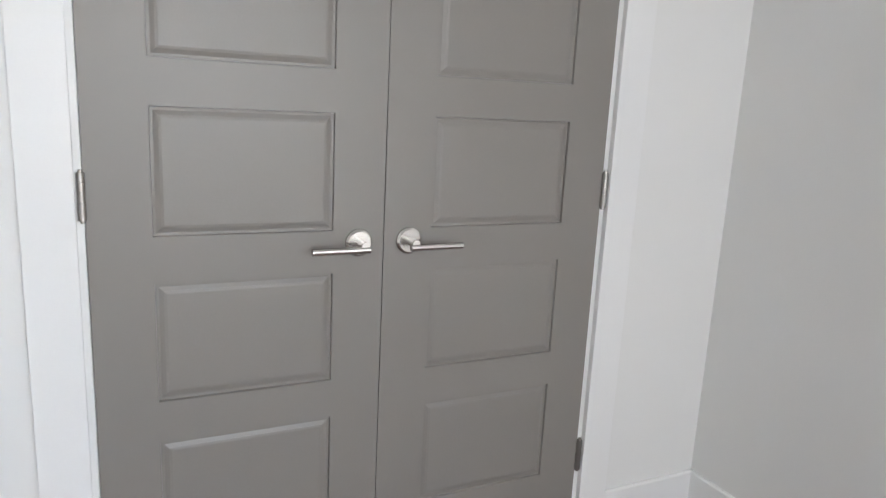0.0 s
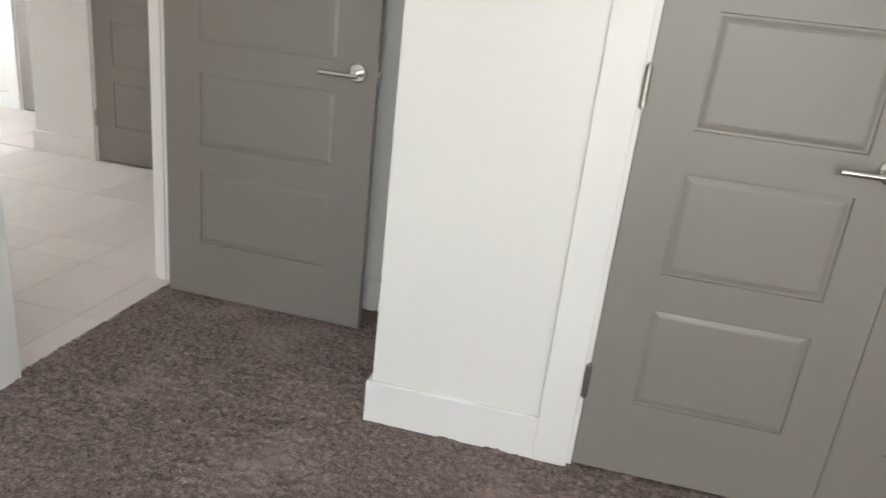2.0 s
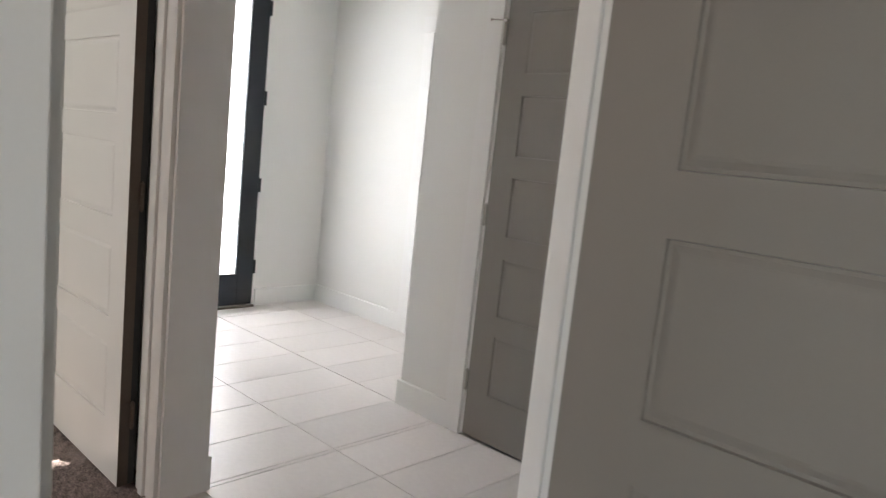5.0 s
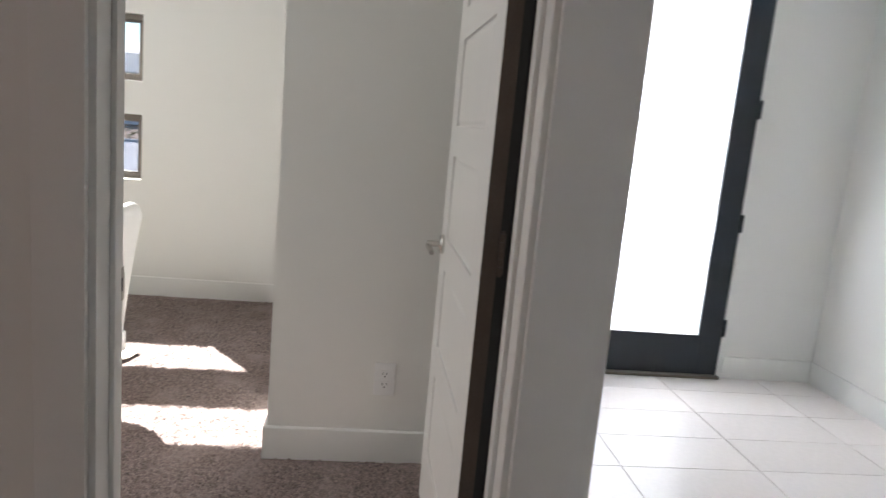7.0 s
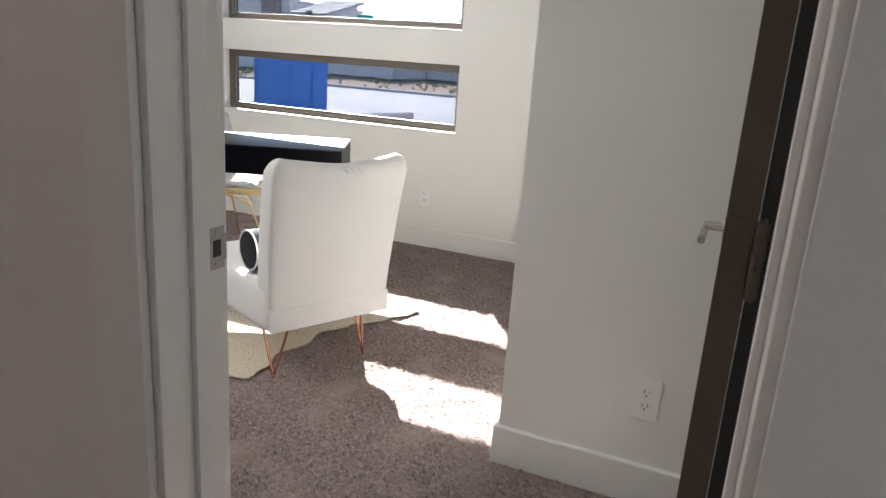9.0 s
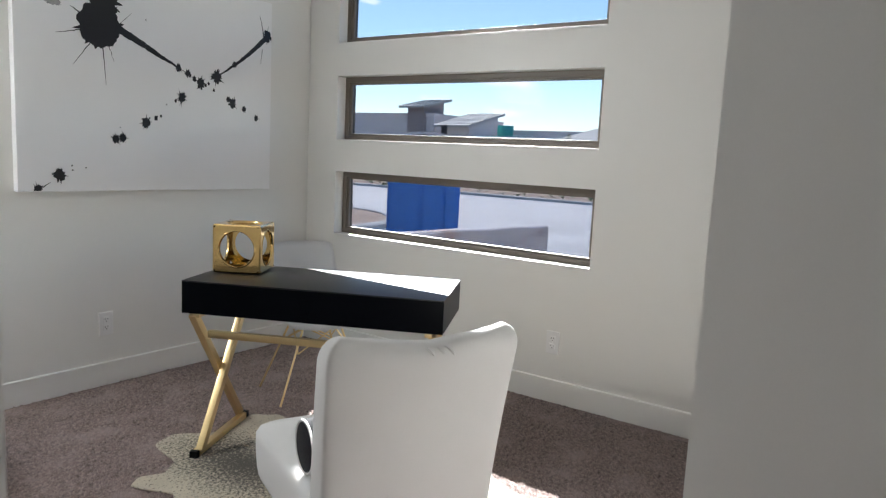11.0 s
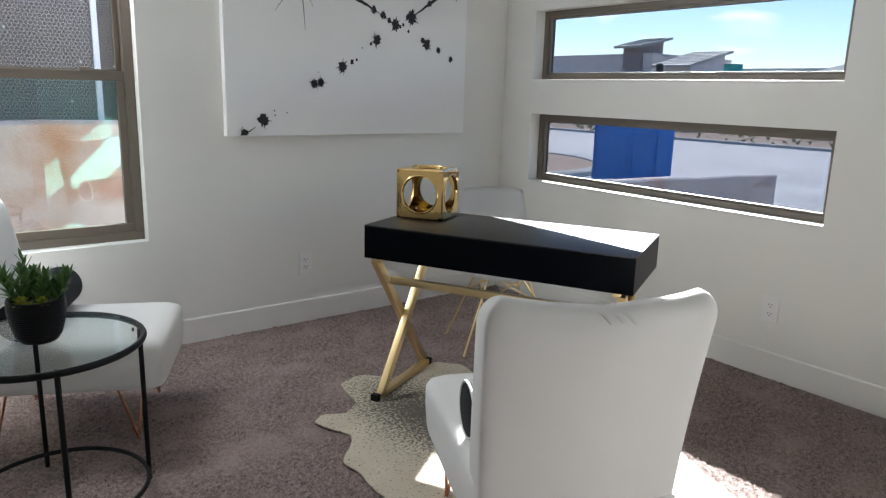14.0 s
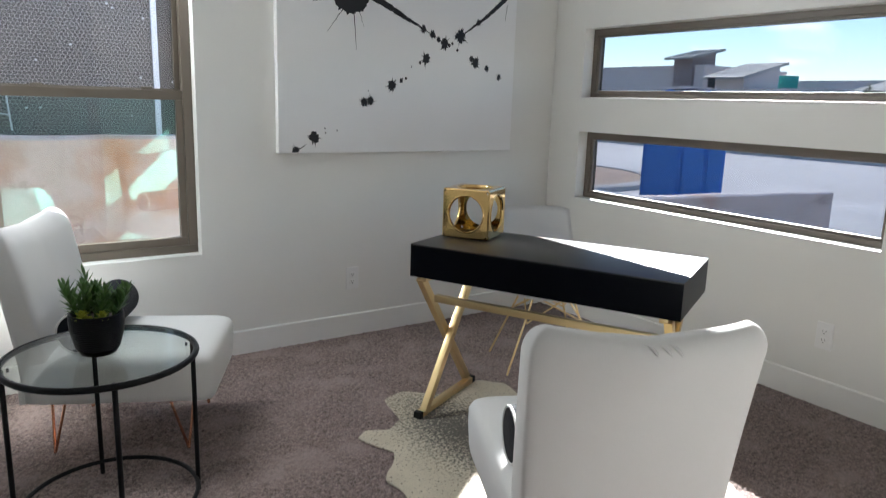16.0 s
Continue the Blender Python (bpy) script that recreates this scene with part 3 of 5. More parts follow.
panel_door("hall_closet_door", pose(-2.012, HALL_N + 0.033, 0.010, 0, 0, 180), 0.596, "closed taupe five-panel hall closet door beside its twin", 1, levers=(0, 1), knuckle=-1, stile=0.122)
bm = bmesh.new()
rod(bm, (-0.004, -0.006, 1.846), (-0.060, -0.034, 1.846), 0.0032, 10)
rod(bm, (-0.004, -0.006, 1.846), (0.030, -0.030, 1.846), 0.0032, 10)
rod(bm, (-0.060, -0.034, 1.846), (-0.066, -0.037, 1.846), 0.0065, 12)
rod(bm, (-0.004, -0.006, 1.838), (-0.004, -0.006, 1.854), 0.009, 12)
part("hinge_stop", bm, NICKEL, hall_leaf, "nickel hinge pin door stop", True)
garage_door = panel_door("garage_entry_door", pose(-3.82, FOYER_N + 0.033, 0.012, 0, 0, 180), 0.79, "closed taupe panelled door with deadbolt in the foyer", 1, levers=(0, 1), knuckle=-1)
bm = bmesh.new()
rod(bm, (0.73, 0.035, 1.045), (0.73, 0.052, 1.045), 0.03, 28)
box(bm, 0.714, 0.746, 0.052, 0.07, 1.04, 1.05, 0.002)
part("deadbolt", bm, NICKEL, garage_door, "round satin nickel deadbolt", True)
bm = bmesh.new()
box(bm, 0.0, 0.79, 0.003, 0.030, -0.011, 0.001, 0.001)
part("door_sweep", bm, DARK, garage_door, "dark door sweep along the bottom edge")
office_door = panel_door("office_door", pose(-3.522, 1.635, 0.014, 0, 0, 180.3), 0.79, "open white-lit five-panel office door with satin nickel lever", 1, mat=DOOR_LIT, levers=(1, 1), knuckle=1)

# hinge edge covered with the shade-darkened brown
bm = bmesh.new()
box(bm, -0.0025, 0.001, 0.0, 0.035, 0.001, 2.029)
part("hinge_edge", bm, DOOR_SHADE, office_door, "hinge edge coloured dark brown for its shade")
for z in (0.255, 1.012, 1.79):
    bm = bmesh.new()
    box(bm, -0.0042, -0.002, 0.002, 0.033, z - 0.048, z + 0.048, 0.0008)
    for s in (-0.032, 0.0, 0.032):
        rod(bm, (-0.003, 0.012 if s else 0.023, z + s), (-0.0052, 0.012 if s else 0.023, z + s), 0.0036, 10)
    part("hinge_plate", bm, DOOR_SHADE, office_door, "screwed brown hinge plate")

# dark strip set into the hinge gap as its deep shade
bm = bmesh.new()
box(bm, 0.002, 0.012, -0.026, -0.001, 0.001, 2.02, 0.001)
part("gap_shade_strip", bm, DARK, office_door, "black strip standing in for the shaded hinge gap")


def strike_plate(m, side):
    """A latch plate let into a jamb, its lip bent towards the side from which the door closes."""
    strike = thing("strike_plate", m, "satin nickel strike plate set in the door jamb", "strike plate", "strike plates")
    bm = bmesh.new()
    box(bm, -0.019, 0.019, 0, 0.002, -0.035, 0.035, 0.0008)
    box(bm, side * 0.017, side * 0.0235, 0, 0.0022, -0.022, 0.022, 0.0008)
    part("plate", bm, HINGE, strike)
    bm = bmesh.new()
    box(bm, -0.010, 0.008, 0.0015, 0.0026, -0.014, 0.014, 0.0005)
    part("latch_hole", bm, DARK, strike, "dark latch opening")
    for z in (-0.026, 0.026):
        bm = bmesh.new()
        rod(bm, (0, 0.001, z), (0, 0.0032, z), 0.004, 12)
        part("screw", bm, HINGE, strike)


strike_plate(pose(-3.497, 0.853, 0.91), -1)
strike_plate(pose(-1.812, 0.853, 0.91), 1)

# ------------------------------------------------------------------ front door
front = thing("front_door", pose(FOYER_W + 0.02, 2.475, 0.0), "tall charcoal front door with one frosted glass light", "door", kind="structure")
bm = bmesh.new()
W, H, T = 0.92, 2.44, 0.045
box(bm, -T, 0, 0, 0.125, 0.02, H, 0.003)
box(bm, -T, 0, W - 0.125, W, 0.02, H, 0.003)
box(bm, -T, 0, 0.125, W - 0.125, 0.02, 0.235, 0.003)
box(bm, -T, 0, 0.125, W - 0.125, H - 0.14, H, 0.003)
part("door_leaf", bm, NAVY, front)
bm = bmesh.new()
box(bm, -T / 2 - 0.004, -T / 2 + 0.004, 0.12, W - 0.12, 0.23, H - 0.135)
part("glass_pane", bm, FROST, front, "frosted glass pane glowing with daylight")
bm = bmesh.new()
for z0, z1, y0, y1 in ((0.235, 0.25, 0.125, W - 0.125), (H - 0.155, H - 0.14, 0.125, W - 0.125), (0.25, H - 0.155, 0.125, 0.14), (0.25, H - 0.155, W - 0.14, W - 0.125)):
    box(bm, -T / 2 + 0.004, 0.004, y0, y1, z0, z1, 0.002)
part("glazing_bead", bm, NAVY, front)
bm = bmesh.new()
box(bm, -0.09, 0.03, -0.01, W + 0.01, 0.001, 0.018, 0.004)
part("threshold", bm, BRONZE, front, "dark bronze threshold")
for z in (0.30, 0.90, 1.52, 2.14):
    bm = bmesh.new()
    rod(bm, (0.006, W + 0.006, z - 0.05), (0.006, W + 0.006, z + 0.05), 0.009, 12)
    part("hinge", bm, NAVY, front, "dark hinge", True)
lever_set = bmesh.new()
rod(lever_set, (0, 0.06, 0.98), (0.045, 0.06, 0.98), 0.012, 14)
rod(lever_set, (0.045, 0.055, 0.98), (0.045, 0.18, 0.98), 0.009, 14)
part("lever_handle", lever_set, HINGE, front, "dark lever handle", True)
bm = bmesh.new()
for y0, y1 in ((-0.022, -0.003), (W + 0.003, W + 0.022)):
    box(bm, -0.16, 0.0, y0, y1, 0, H + 0.03, 0.002)
part("jamb", bm, TRIM, front, "white painted jamb")

# ------------------------------------------------------------------ windows of the office
def slit_window(name, z0, z1):
    """A long fixed window set back in the west wall."""
    y0, y1 = SLIT_Y
    win = thing(name, pose(OFF_W - 0.075, 0, 0), "long bronze-framed fixed slit window set in the white wall", "window", "slit windows", "structure")
    bm = bmesh.new()
    f = 0.034
    for d0, d1, g in ((-0.06, 0.0, f), (-0.05, -0.012, f + 0.014)):
        box(bm, d0, d1, y0 + 0.001, y1 - 0.001, z0 + 0.001, z0 + g, 0.002)
        box(bm, d0, d1, y0 + 0.001, y1 - 0.001, z1 - g, z1 - 0.001, 0.002)
        box(bm, d0, d1, y0 + 0.001, y0 + g, z0 + g, z1 - g, 0.002)
        box(bm, d0, d1, y1 - g, y1 - 0.001, z0 + g, z1 - g, 0.002)
    part("window_frame", bm, BRONZE, win, "dark bronze window frame")
    bm = bmesh.new()
    box(bm, -0.034, -0.028, y0 + f, y1 - f, z0 + f, z1 - f)
    pane = part("pane", bm, GLASS, win, "clear glass pane")
    pane.visible_shadow = False
    bm = bmesh.new()
    box(bm, 0.001, 0.082, y0 + 0.001, y1 - 0.001, z0 - 0.004, z0 + 0.006, 0.002)
    part("window_sill", bm, TRIM, win, "white painted sill")


for k, (a, b) in enumerate(SLITS):
    slit_window("window_%d" % (k + 1), a, b)

sash = thing("window_4", pose(0, OFF_S - 0.06, 0), "bronze single-hung sash window with meeting rail", "window", "", "structure")
x0, x1, z0, z1, zm = *SASH_X, *SASH_Z, 1.335
bm = bmesh.new()
for a, b, c, d in ((x0 + 0.001, x1 - 0.001, z0 + 0.001, z0 + 0.045), (x0 + 0.001, x1 - 0.001, z1 - 0.045, z1 - 0.001), (x0 + 0.001, x0 + 0.045, z0 + 0.045, z1 - 0.045), (x1 - 0.045, x1 - 0.001, z0 + 0.045, z1 - 0.045)):
    box(bm, a, b, -0.085, 0.0, c, d, 0.003)
part("window_frame", bm, BRONZE, sash, "taupe bronze outer frame")
bm = bmesh.new()
for a, b, c, d in ((x0 + 0.045, x1 - 0.045, z0 + 0.045, z0 + 0.085), (x0 + 0.045, x1 - 0.045, zm - 0.03, zm + 0.014), (x0 + 0.045, x0 + 0.078, z0 + 0.085, zm - 0.03), (x1 - 0.078, x1 - 0.045, z0 + 0.085, zm - 0.03)):
    box(bm, a, b, -0.04, -0.008, c, d, 0.003)
part("lower_sash", bm, BRONZE, sash, "lower sash frame")
bm = bmesh.new()
for a, b, c, d in ((x0 + 0.045, x1 - 0.045, zm - 0.012, zm + 0.022), (x0 + 0.045, x0 + 0.068, zm + 0.022, z1 - 0.045), (x1 - 0.068, x1 - 0.045, zm + 0.022, z1 - 0.045)):
    box(bm, a, b, -0.075, -0.045, c, d, 0.003)
part("upper_sash", bm, BRONZE, sash, "upper sash frame")
for y, c, d, glazing in ((-0.024, z0 + 0.08, zm - 0.025, GLASS_SASH), (-0.06, zm + 0.02, z1 - 0.045, GLASS_UPPER)):
    bm = bmesh.new()
    box(bm, x0 + 0.06, x1 - 0.06, y - 0.003, y + 0.003, c, d)
    pane = part("pane", bm, glazing, sash, "clear glass pane")
    pane.visible_shadow = False
for x in (x0 + 0.2, x1 - 0.25):
    bm = bmesh.new()
    box(bm, x - 0.03, x + 0.03, -0.03, -0.004, zm + 0.014, zm + 0.022, 0.002)
    rod(bm, (x - 0.018, -0.018, zm + 0.026), (x + 0.03, -0.010, zm + 0.026), 0.005, 10)
    part("sash_lock", bm, BRONZE, sash, "cam sash lock", True)
bm = bmesh.new()
box(bm, x0 + 0.001, x1 - 0.001, 0.001, 0.066, z0 - 0.004, z0 + 0.006, 0.002)
part("window_sill", bm, TRIM, sash, "white painted sill")

# ------------------------------------------------------------------ outlets and switches
def outlet(m):
    """A duplex receptacle; local x along the wall, -y out of it."""
    o = thing("wall_outlet", m, "white duplex wall outlet with screwed plate", "outlet", "wall outlets")
    bm = bmesh.new()
    box(bm, -0.039, 0.039, -0.006, 0, -0.064, 0.064, 0.003)
    part("plate", bm, PLASTIC, o)
    for z in (-0.021, 0.021):
        bm = bmesh.new()
        box(bm, -0.0165, 0.0165, -0.0085, -0.005, z - 0.0145, z + 0.0145, 0.005)
        face = part("receptacle", bm, PLASTIC, o)
        bm = bmesh.new()
        box(bm, -0.0085, -0.006, -0.0092, -0.008, z - 0.001, z + 0.009)
        box(bm, 0.006, 0.0085, -0.0092, -0.008, z, z + 0.008)
        rod(bm, (0, -0.008, z - 0.008), (0, -0.0092, z - 0.008), 0.0027, 10)
        part("slot", bm, DARK, face, "dark contact slots")
    bm = bmesh.new()
    rod(bm, (0, -0.005, 0), (0, -0.0075, 0), 0.0035, 10)
    part("screw", bm, PLASTIC, o)


outlet(pose(NOOK_X, 1.455, 0.333, 0, 0, 90))
outlet(pose(OFF_W, -0.30, 0.333, 0, 0, 90))
outlet(pose(-5.31, OFF_S, 0.338, 0, 0, 180))

switch = thing("light_switch", pose(BED_W, 0.566, 1.168, 0, 0, 90), "white three-gang rocker light switch plate", "light switch")
bm = bmesh.new()
box(bm, -0.0825, 0.0825, -0.006, 0, -0.058, 0.058, 0.003)
part("plate", bm, PLASTIC, switch)
for x in (-0.046, 0, 0.046):
    bm = bmesh.new()
    box(bm, x - 0.0165, x + 0.0165, -0.009, -0.005, -0.0335, 0.0335, 0.002, None)
    part("rocker", bm, PLASTIC, switch)
    for z in (-0.048, 0.048):
        bm = bmesh.new()
        rod(bm, (x, -0.005, z), (x, -0.0072, z), 0.003, 10)
        part("screw", bm, PLASTIC, switch)

# ------------------------------------------------------------------ accent chairs
def accent_chair(m, label):
    """Slipper chair: front towards +y, base in the middle."""
    c = thing("accent_chair", m, label, "chair", "accent chairs")
    # seat block with a softly crowned top
    bm = bmesh.new()
    rings, n = [], 40
    for z, grow, in ((0.216, -0.018), (0.222, -0.004), (0.245, 0.0), (0.31, 0.004), (0.362, 0.004), (0.382, -0.006), (0.395, -0.026), (0.401, -0.07), (0.405, -0.16)):
        ring = []
        for i in range(n):
            a = 2 * math.pi * i / n
            ca, sa = math.cos(a), math.sin(a)
            k = 0.16
            x = math.copysign(abs(ca) ** k, ca) * (0.268 + grow)
            y = math.copysign(abs(sa) ** k, sa) * (0.33 + grow)
            ring.append((x, y + 0.005, z))
        rings.append(ring)
    loft(bm, rings)
    part("seat", bm, FABRIC, c, smooth="all")
    # backrest: full height at the rear, leaning back, with horned upper corners
    bm = bmesh.new()
    rings = []
    levels = [0.218, 0.228, 0.30, 0.40, 0.50, 0.60, 0.70, 0.77, 0.795, 0.815, 0.832, 0.845, 0.854, 0.860, 0.862]
    for z in levels:
        f = max(0.0, (z - 0.236) / 0.614)
        half = 0.258 + 0.027 * f
        rear = -0.335 - 0.080 * f ** 1.5
        depth = 0.125 - 0.03 * f
        t = max(0.0, (z - 0.792) / 0.0702)
        shrink = 0.040 * (1 - math.sqrt(max(0.0, 1 - t * t)))
        round_x = 0.048 * (1 - math.sqrt(max(0.0, 1 - t * t)))
        if z < 0.228:
            shrink = round_x = 0.008
        ring = []
        n = 48
        for i in range(n):
            a = 2 * math.pi * i / n
            ca, sa = math.cos(a), math.sin(a)
            u = math.copysign(abs(ca) ** 0.22, ca)
            v = math.copysign(abs(sa) ** 0.22, sa)
            x = u * (half - round_x)
            y = rear + depth / 2 + v * (depth / 2 - shrink)
            y -= 0.018 * f * (1 - u * u)
            dip = 0.026 * f ** 3 * (1 - min(1.0, abs(u)) ** 1.8)
            ring.append((x, y, z - dip))
        rings.append(ring)
    loft(bm, rings)
    bmesh.ops.subdivide_edges(bm, edges=[e for e in bm.edges if abs(e.verts[0].co.z - e.verts[1].co.z) < 0.05 and e.calc_length() > 0.12], cuts=8, use_grid_fill=True)
    for v in bm.verts:
        if v.co.z > 0.80:
            u = min(1.0, abs(v.co.x) / 0.26)
            v.co.y += 0.004 * noise.noise(v.co * 22)
    part("backrest", bm, FABRIC, c, smooth="all")
    # short gathered creases in the cover at the middle of the top edge
    for k, (x0, dx, drop) in enumerate(((0.022, 0.045, 0.042), (-0.004, 0.050, 0.050), (-0.032, 0.040, 0.040))):
        bm = bmesh.new()
        rings = []
        for i in range(9):
            u = i / 8
            z = 0.829 - drop * u * u
            f = (z - 0.236) / 0.614
            t = max(0.0, (z - 0.792) / 0.0702)
            y = -0.335 - 0.080 * f ** 1.5 + 0.040 * (1 - math.sqrt(max(0.0, 1 - t * t))) - 0.018 * f
            w = 0.006 * math.sin(math.pi * (0.08 + 0.84 * u))
            x = x0 + dx * u
            rings.append([(x + w, y + 0.002, z), (x, y - 0.0014 * math.sin(math.pi * (0.05 + 0.9 * u)), z), (x - w, y + 0.002, z), (x, y + 0.006, z)])
        loft(bm, rings)
        part("crease", bm, FABRIC, c, smooth="all")
    # lower rear rail cover under the seam
    bm = bmesh.new()
    box(bm, -0.258, 0.258, -0.3415, -0.32, 0.220, 0.306, 0.004)
    part("rear_panel", bm, FABRIC, c, "white fabric rear panel below a seam", True)
    for x in (-0.225, 0.225):
        for y in (-0.275, 0.245):
            bm = bmesh.new()
            sx, sy = math.copysign(1, x), math.copysign(1, y)
            foot = Vector((x - sx * 0.020, y - sy * 0.020, 0.004))
            p, q = Vector((x - sx * 0.002, y - sy * 0.078, 0.218)), Vector((x - sx * 0.078, y - sy * 0.002, 0.218))
            rod(bm, p, foot + (p - foot) * 0.03, 0.0052, 10)
            rod(bm, q, foot + (q - foot) * 0.03, 0.0052, 10)
            bmesh.ops.create_uvsphere(bm, u_segments=10, v_segments=8, radius=0.0068, matrix=Matrix.Translation(foot + Vector((0, 0, 0.004))))
            box(bm, min(p.x, q.x) - 0.01, max(p.x, q.x) + 0.01, min(p.y, q.y) - 0.01, max(p.y, q.y) + 0.01, 0.2145, 0.2175)
            part("leg", bm, ROSE, c, "rose gold hairpin leg", True)
    return c


accent_chair(pose(-4.945, -0.055, 0.004, 0, 0, 154.8), "white upholstered slipper chair with rose gold hairpin legs at the desk")
accent_chair(pose(-4.045, -1.60, 0.004, 0, 0, 64.0), "white upholstered slipper chair with rose gold legs behind the side table")


def bolster(m, label):
    b = thing("bolster_pillow", m, label, "pillow", "bolster pillows")
    bm = bmesh.new()
    prof = [(0.068, -0.245), (0.076, -0.242), (0.078, -0.23), (0.079, 0), (0.078, 0.23), (0.076, 0.242), (0.068, 0.245)]
    lathe(bm, prof, 36)
    part("cover", bm, DARK_FABRIC, b, "black fabric cover", True, pose(0, 0, 0, 0, 90, 0))
    for s in (-1, 1):
        bm = bmesh.new()
        torus(bm, 0.0745, 0.004, 0.243 * s, 40, 8)
        part("piping", bm, FABRIC, b, "narrow piping round the end", True, pose(0, 0, 0, 0, 90, 0))
    return b


bolster(pose(-4.889, 0.064, 0.486, 0, 0, 154.8), "black round bolster pillow lying on the white chair")
bolster(pose(-3.930, -1.656, 0.486, 0, 0, 64.0), "black round bolster pillow lying on the white chair's seat")

# ------------------------------------------------------------------ desk
DESK = pose(-5.487, -0.765, 0.004, 0, 0, 116.6)
desk = thing("writing_desk", DESK, "black wooden writing desk on crossed gold legs", "desk")
bm = bmesh.new()
box(bm, -0.543, 0.543, -0.243, 0.243, 0.755, 0.760, 0.001)
part("desktop", bm, BLACK_LACQUER, desk, "polished black top", True)
bm = bmesh.new()
box(bm, -0.5424, 0.5424, -0.2424, 0.2424, 0.624, 0.7546, 0.001)
part("drawer_box", bm, BLACK_WOOD, desk)
for x0, x1 in ((-0.53, -0.006), (0.006, 0.53)):
    bm = bmesh.new()
    box(bm, x0, x1, 0.240, 0.252, 0.630, 0.748, 0.002)
    part("drawer_front", bm, BLACK_WOOD, desk, "plain black drawer front")
for sx in (-1, 1):
    x = sx * 0.485
    for s in (-1, 1):
        bm = bmesh.new()
        square_bar(bm, (x + sx * 0.016 * s, -s * 0.225, 0.620), (x + sx * 0.016 * s, s * 0.225, 0.03), 0.03, 0.034)
        part("leg", bm, GOLD, desk, "gold crossed leg bar", True)
    bm = bmesh.new()
    square_bar(bm, (x, -0.245, 0.018), (x, 0.245, 0.018), 0.032, 0.03)
    part("foot_rail", bm, GOLD, desk, "gold floor rail", True)
    for y in (-0.243, 0.243):
        bm = bmesh.new()
        box(bm, x - 0.018, x + 0.018, y - 0.012, y + 0.012, -0.002, 0.036, 0.003)
        part("foot_cap", bm, BLACK_METAL, desk, "black foot cap")
    bm = bmesh.new()
    square_bar(bm, (x, -0.235, 0.614), (x, 0.235, 0.614), 0.03, 0.016)
    part("top_rail", bm, GOLD, desk, "gold rail below the drawer box", True)
bm = bmesh.new()
square_bar(bm, (-0.47, -0.150, 0.520), (0.47, -0.150, 0.520), 0.026, 0.03)
part("stretcher", bm, GOLD, desk, "gold stretcher", True)

# ------------------------------------------------------------------ gold cube
cube = thing("decor_cube", pose(-5.373, -1.180, 0.766, 0, 0, 122.6), "shiny gold ceramic cube with round openings on the desk", "decoration")
half, lip, n = 0.106, 0.011, 48
bm = bmesh.new()
for q in (Matrix.Identity(4), pose(0, 0, 0, 90, 0, 0), pose(0, 0, 0, -90, 0, 0), pose(0, 0, 0, 180, 0, 0), pose(0, 0, 0, 0, 90, 0), pose(0, 0, 0, 0, -90, 0)):
    loops = []
    for r, z, square in ((half - 0.006, half, True), (0.084, half, False), (0.082, half + 0.0015, False), (0.0795, half + 0.0018, False), (0.077, half - 0.001, False), (0.076, half - 0.005, False), (0.075, half - lip, False), (half - lip, half - lip, True)):
        ring = []
        for i in range(n):
            a = 2 * math.pi * (i + 0.5) / n
            ca, sa = math.cos(a), math.sin(a)
            k = r / max(abs(ca), abs(sa)) if square else r
            ring.append(bm.verts.new(q @ Vector((ca * k, sa * k, z))))
        loops.append(ring)
    for p, s in zip(loops, loops[1:]):
        for i in range(n):
            bm.faces.new((p[i], p[(i + 1) % n], s[(i + 1) % n], s[i]))
e = half - 0.006
for axis in range(3):
    for s in (-1, 1):
        for t in (-1, 1):
            pts = []
            for w, (u, v) in ((-e, (half, e)), (e, (half, e)), (e, (e, half)), (-e, (e, half))):
                c = [0, 0, 0]
                c[axis], c[(axis + 1) % 3], c[(axis + 2) % 3] = w, s * u, t * v
                pts.append(bm.verts.new(c))
            bm.faces.new(pts)
for sx in (-1, 1):
    for sy in (-1, 1):
        for sz in (-1, 1):
            bm.faces.new([bm.verts.new((sx * half, sy * e, sz * e)), bm.verts.new((sx * e, sy * half, sz * e)), bm.verts.new((sx * e, sy * e, sz * half))])
bmesh.ops.remove_doubles(bm, verts=bm.verts, dist=0.0005)
part("cube_shell", bm, GOLD_GLAZE, cube, smooth=True, at=pose(0, 0, half))

# ------------------------------------------------------------------ shell chair
shell = thing("shell_chair", pose(-5.965, -1.318, 0.004, 0, 0, -23), "white moulded plastic shell chair with brass wire legs", "chair")
bm = bmesh.new()
rows = []
NU, NV = 18, 26
for j in range(NV + 1):
    v = j / NV
    row = []
    for i in range(NU + 1):
        u = 2 * i / NU - 1
        if v < 0.5:
            f = v / 0.5
            y, z, w = 0.22 - 0.36 * f, 0.435 - 0.02 * math.sin(math.pi * f), 0.225 - 0.01 * f
            if f < 0.2:
                z -= 0.03 * (1 - f / 0.2) ** 2
        elif v < 0.64:
            f = (v - 0.5) / 0.14
            y, z, w = -0.14 - 0.075 * math.sin(f * math.pi / 2), 0.435 + 0.075 * (1 - math.cos(f * math.pi / 2)), 0.215
        else:
            f = (v - 0.64) / 0.36
            y, z, w = -0.215 - 0.06 * f, 0.51 + 0.29 * f, 0.215 - 0.038 * f
        side = abs(u) ** 2.4
        y += (0.05 * side if v > 0.5 else 0.0)
        z += (0.03 * side if v < 0.55 else 0.03 * side * max(0, (0.7 - v) / 0.15) if v < 0.7 else -0.012 * abs(u) ** 6)
        row.append(bm.verts.new((u * w, y, z)))
    rows.append(row)
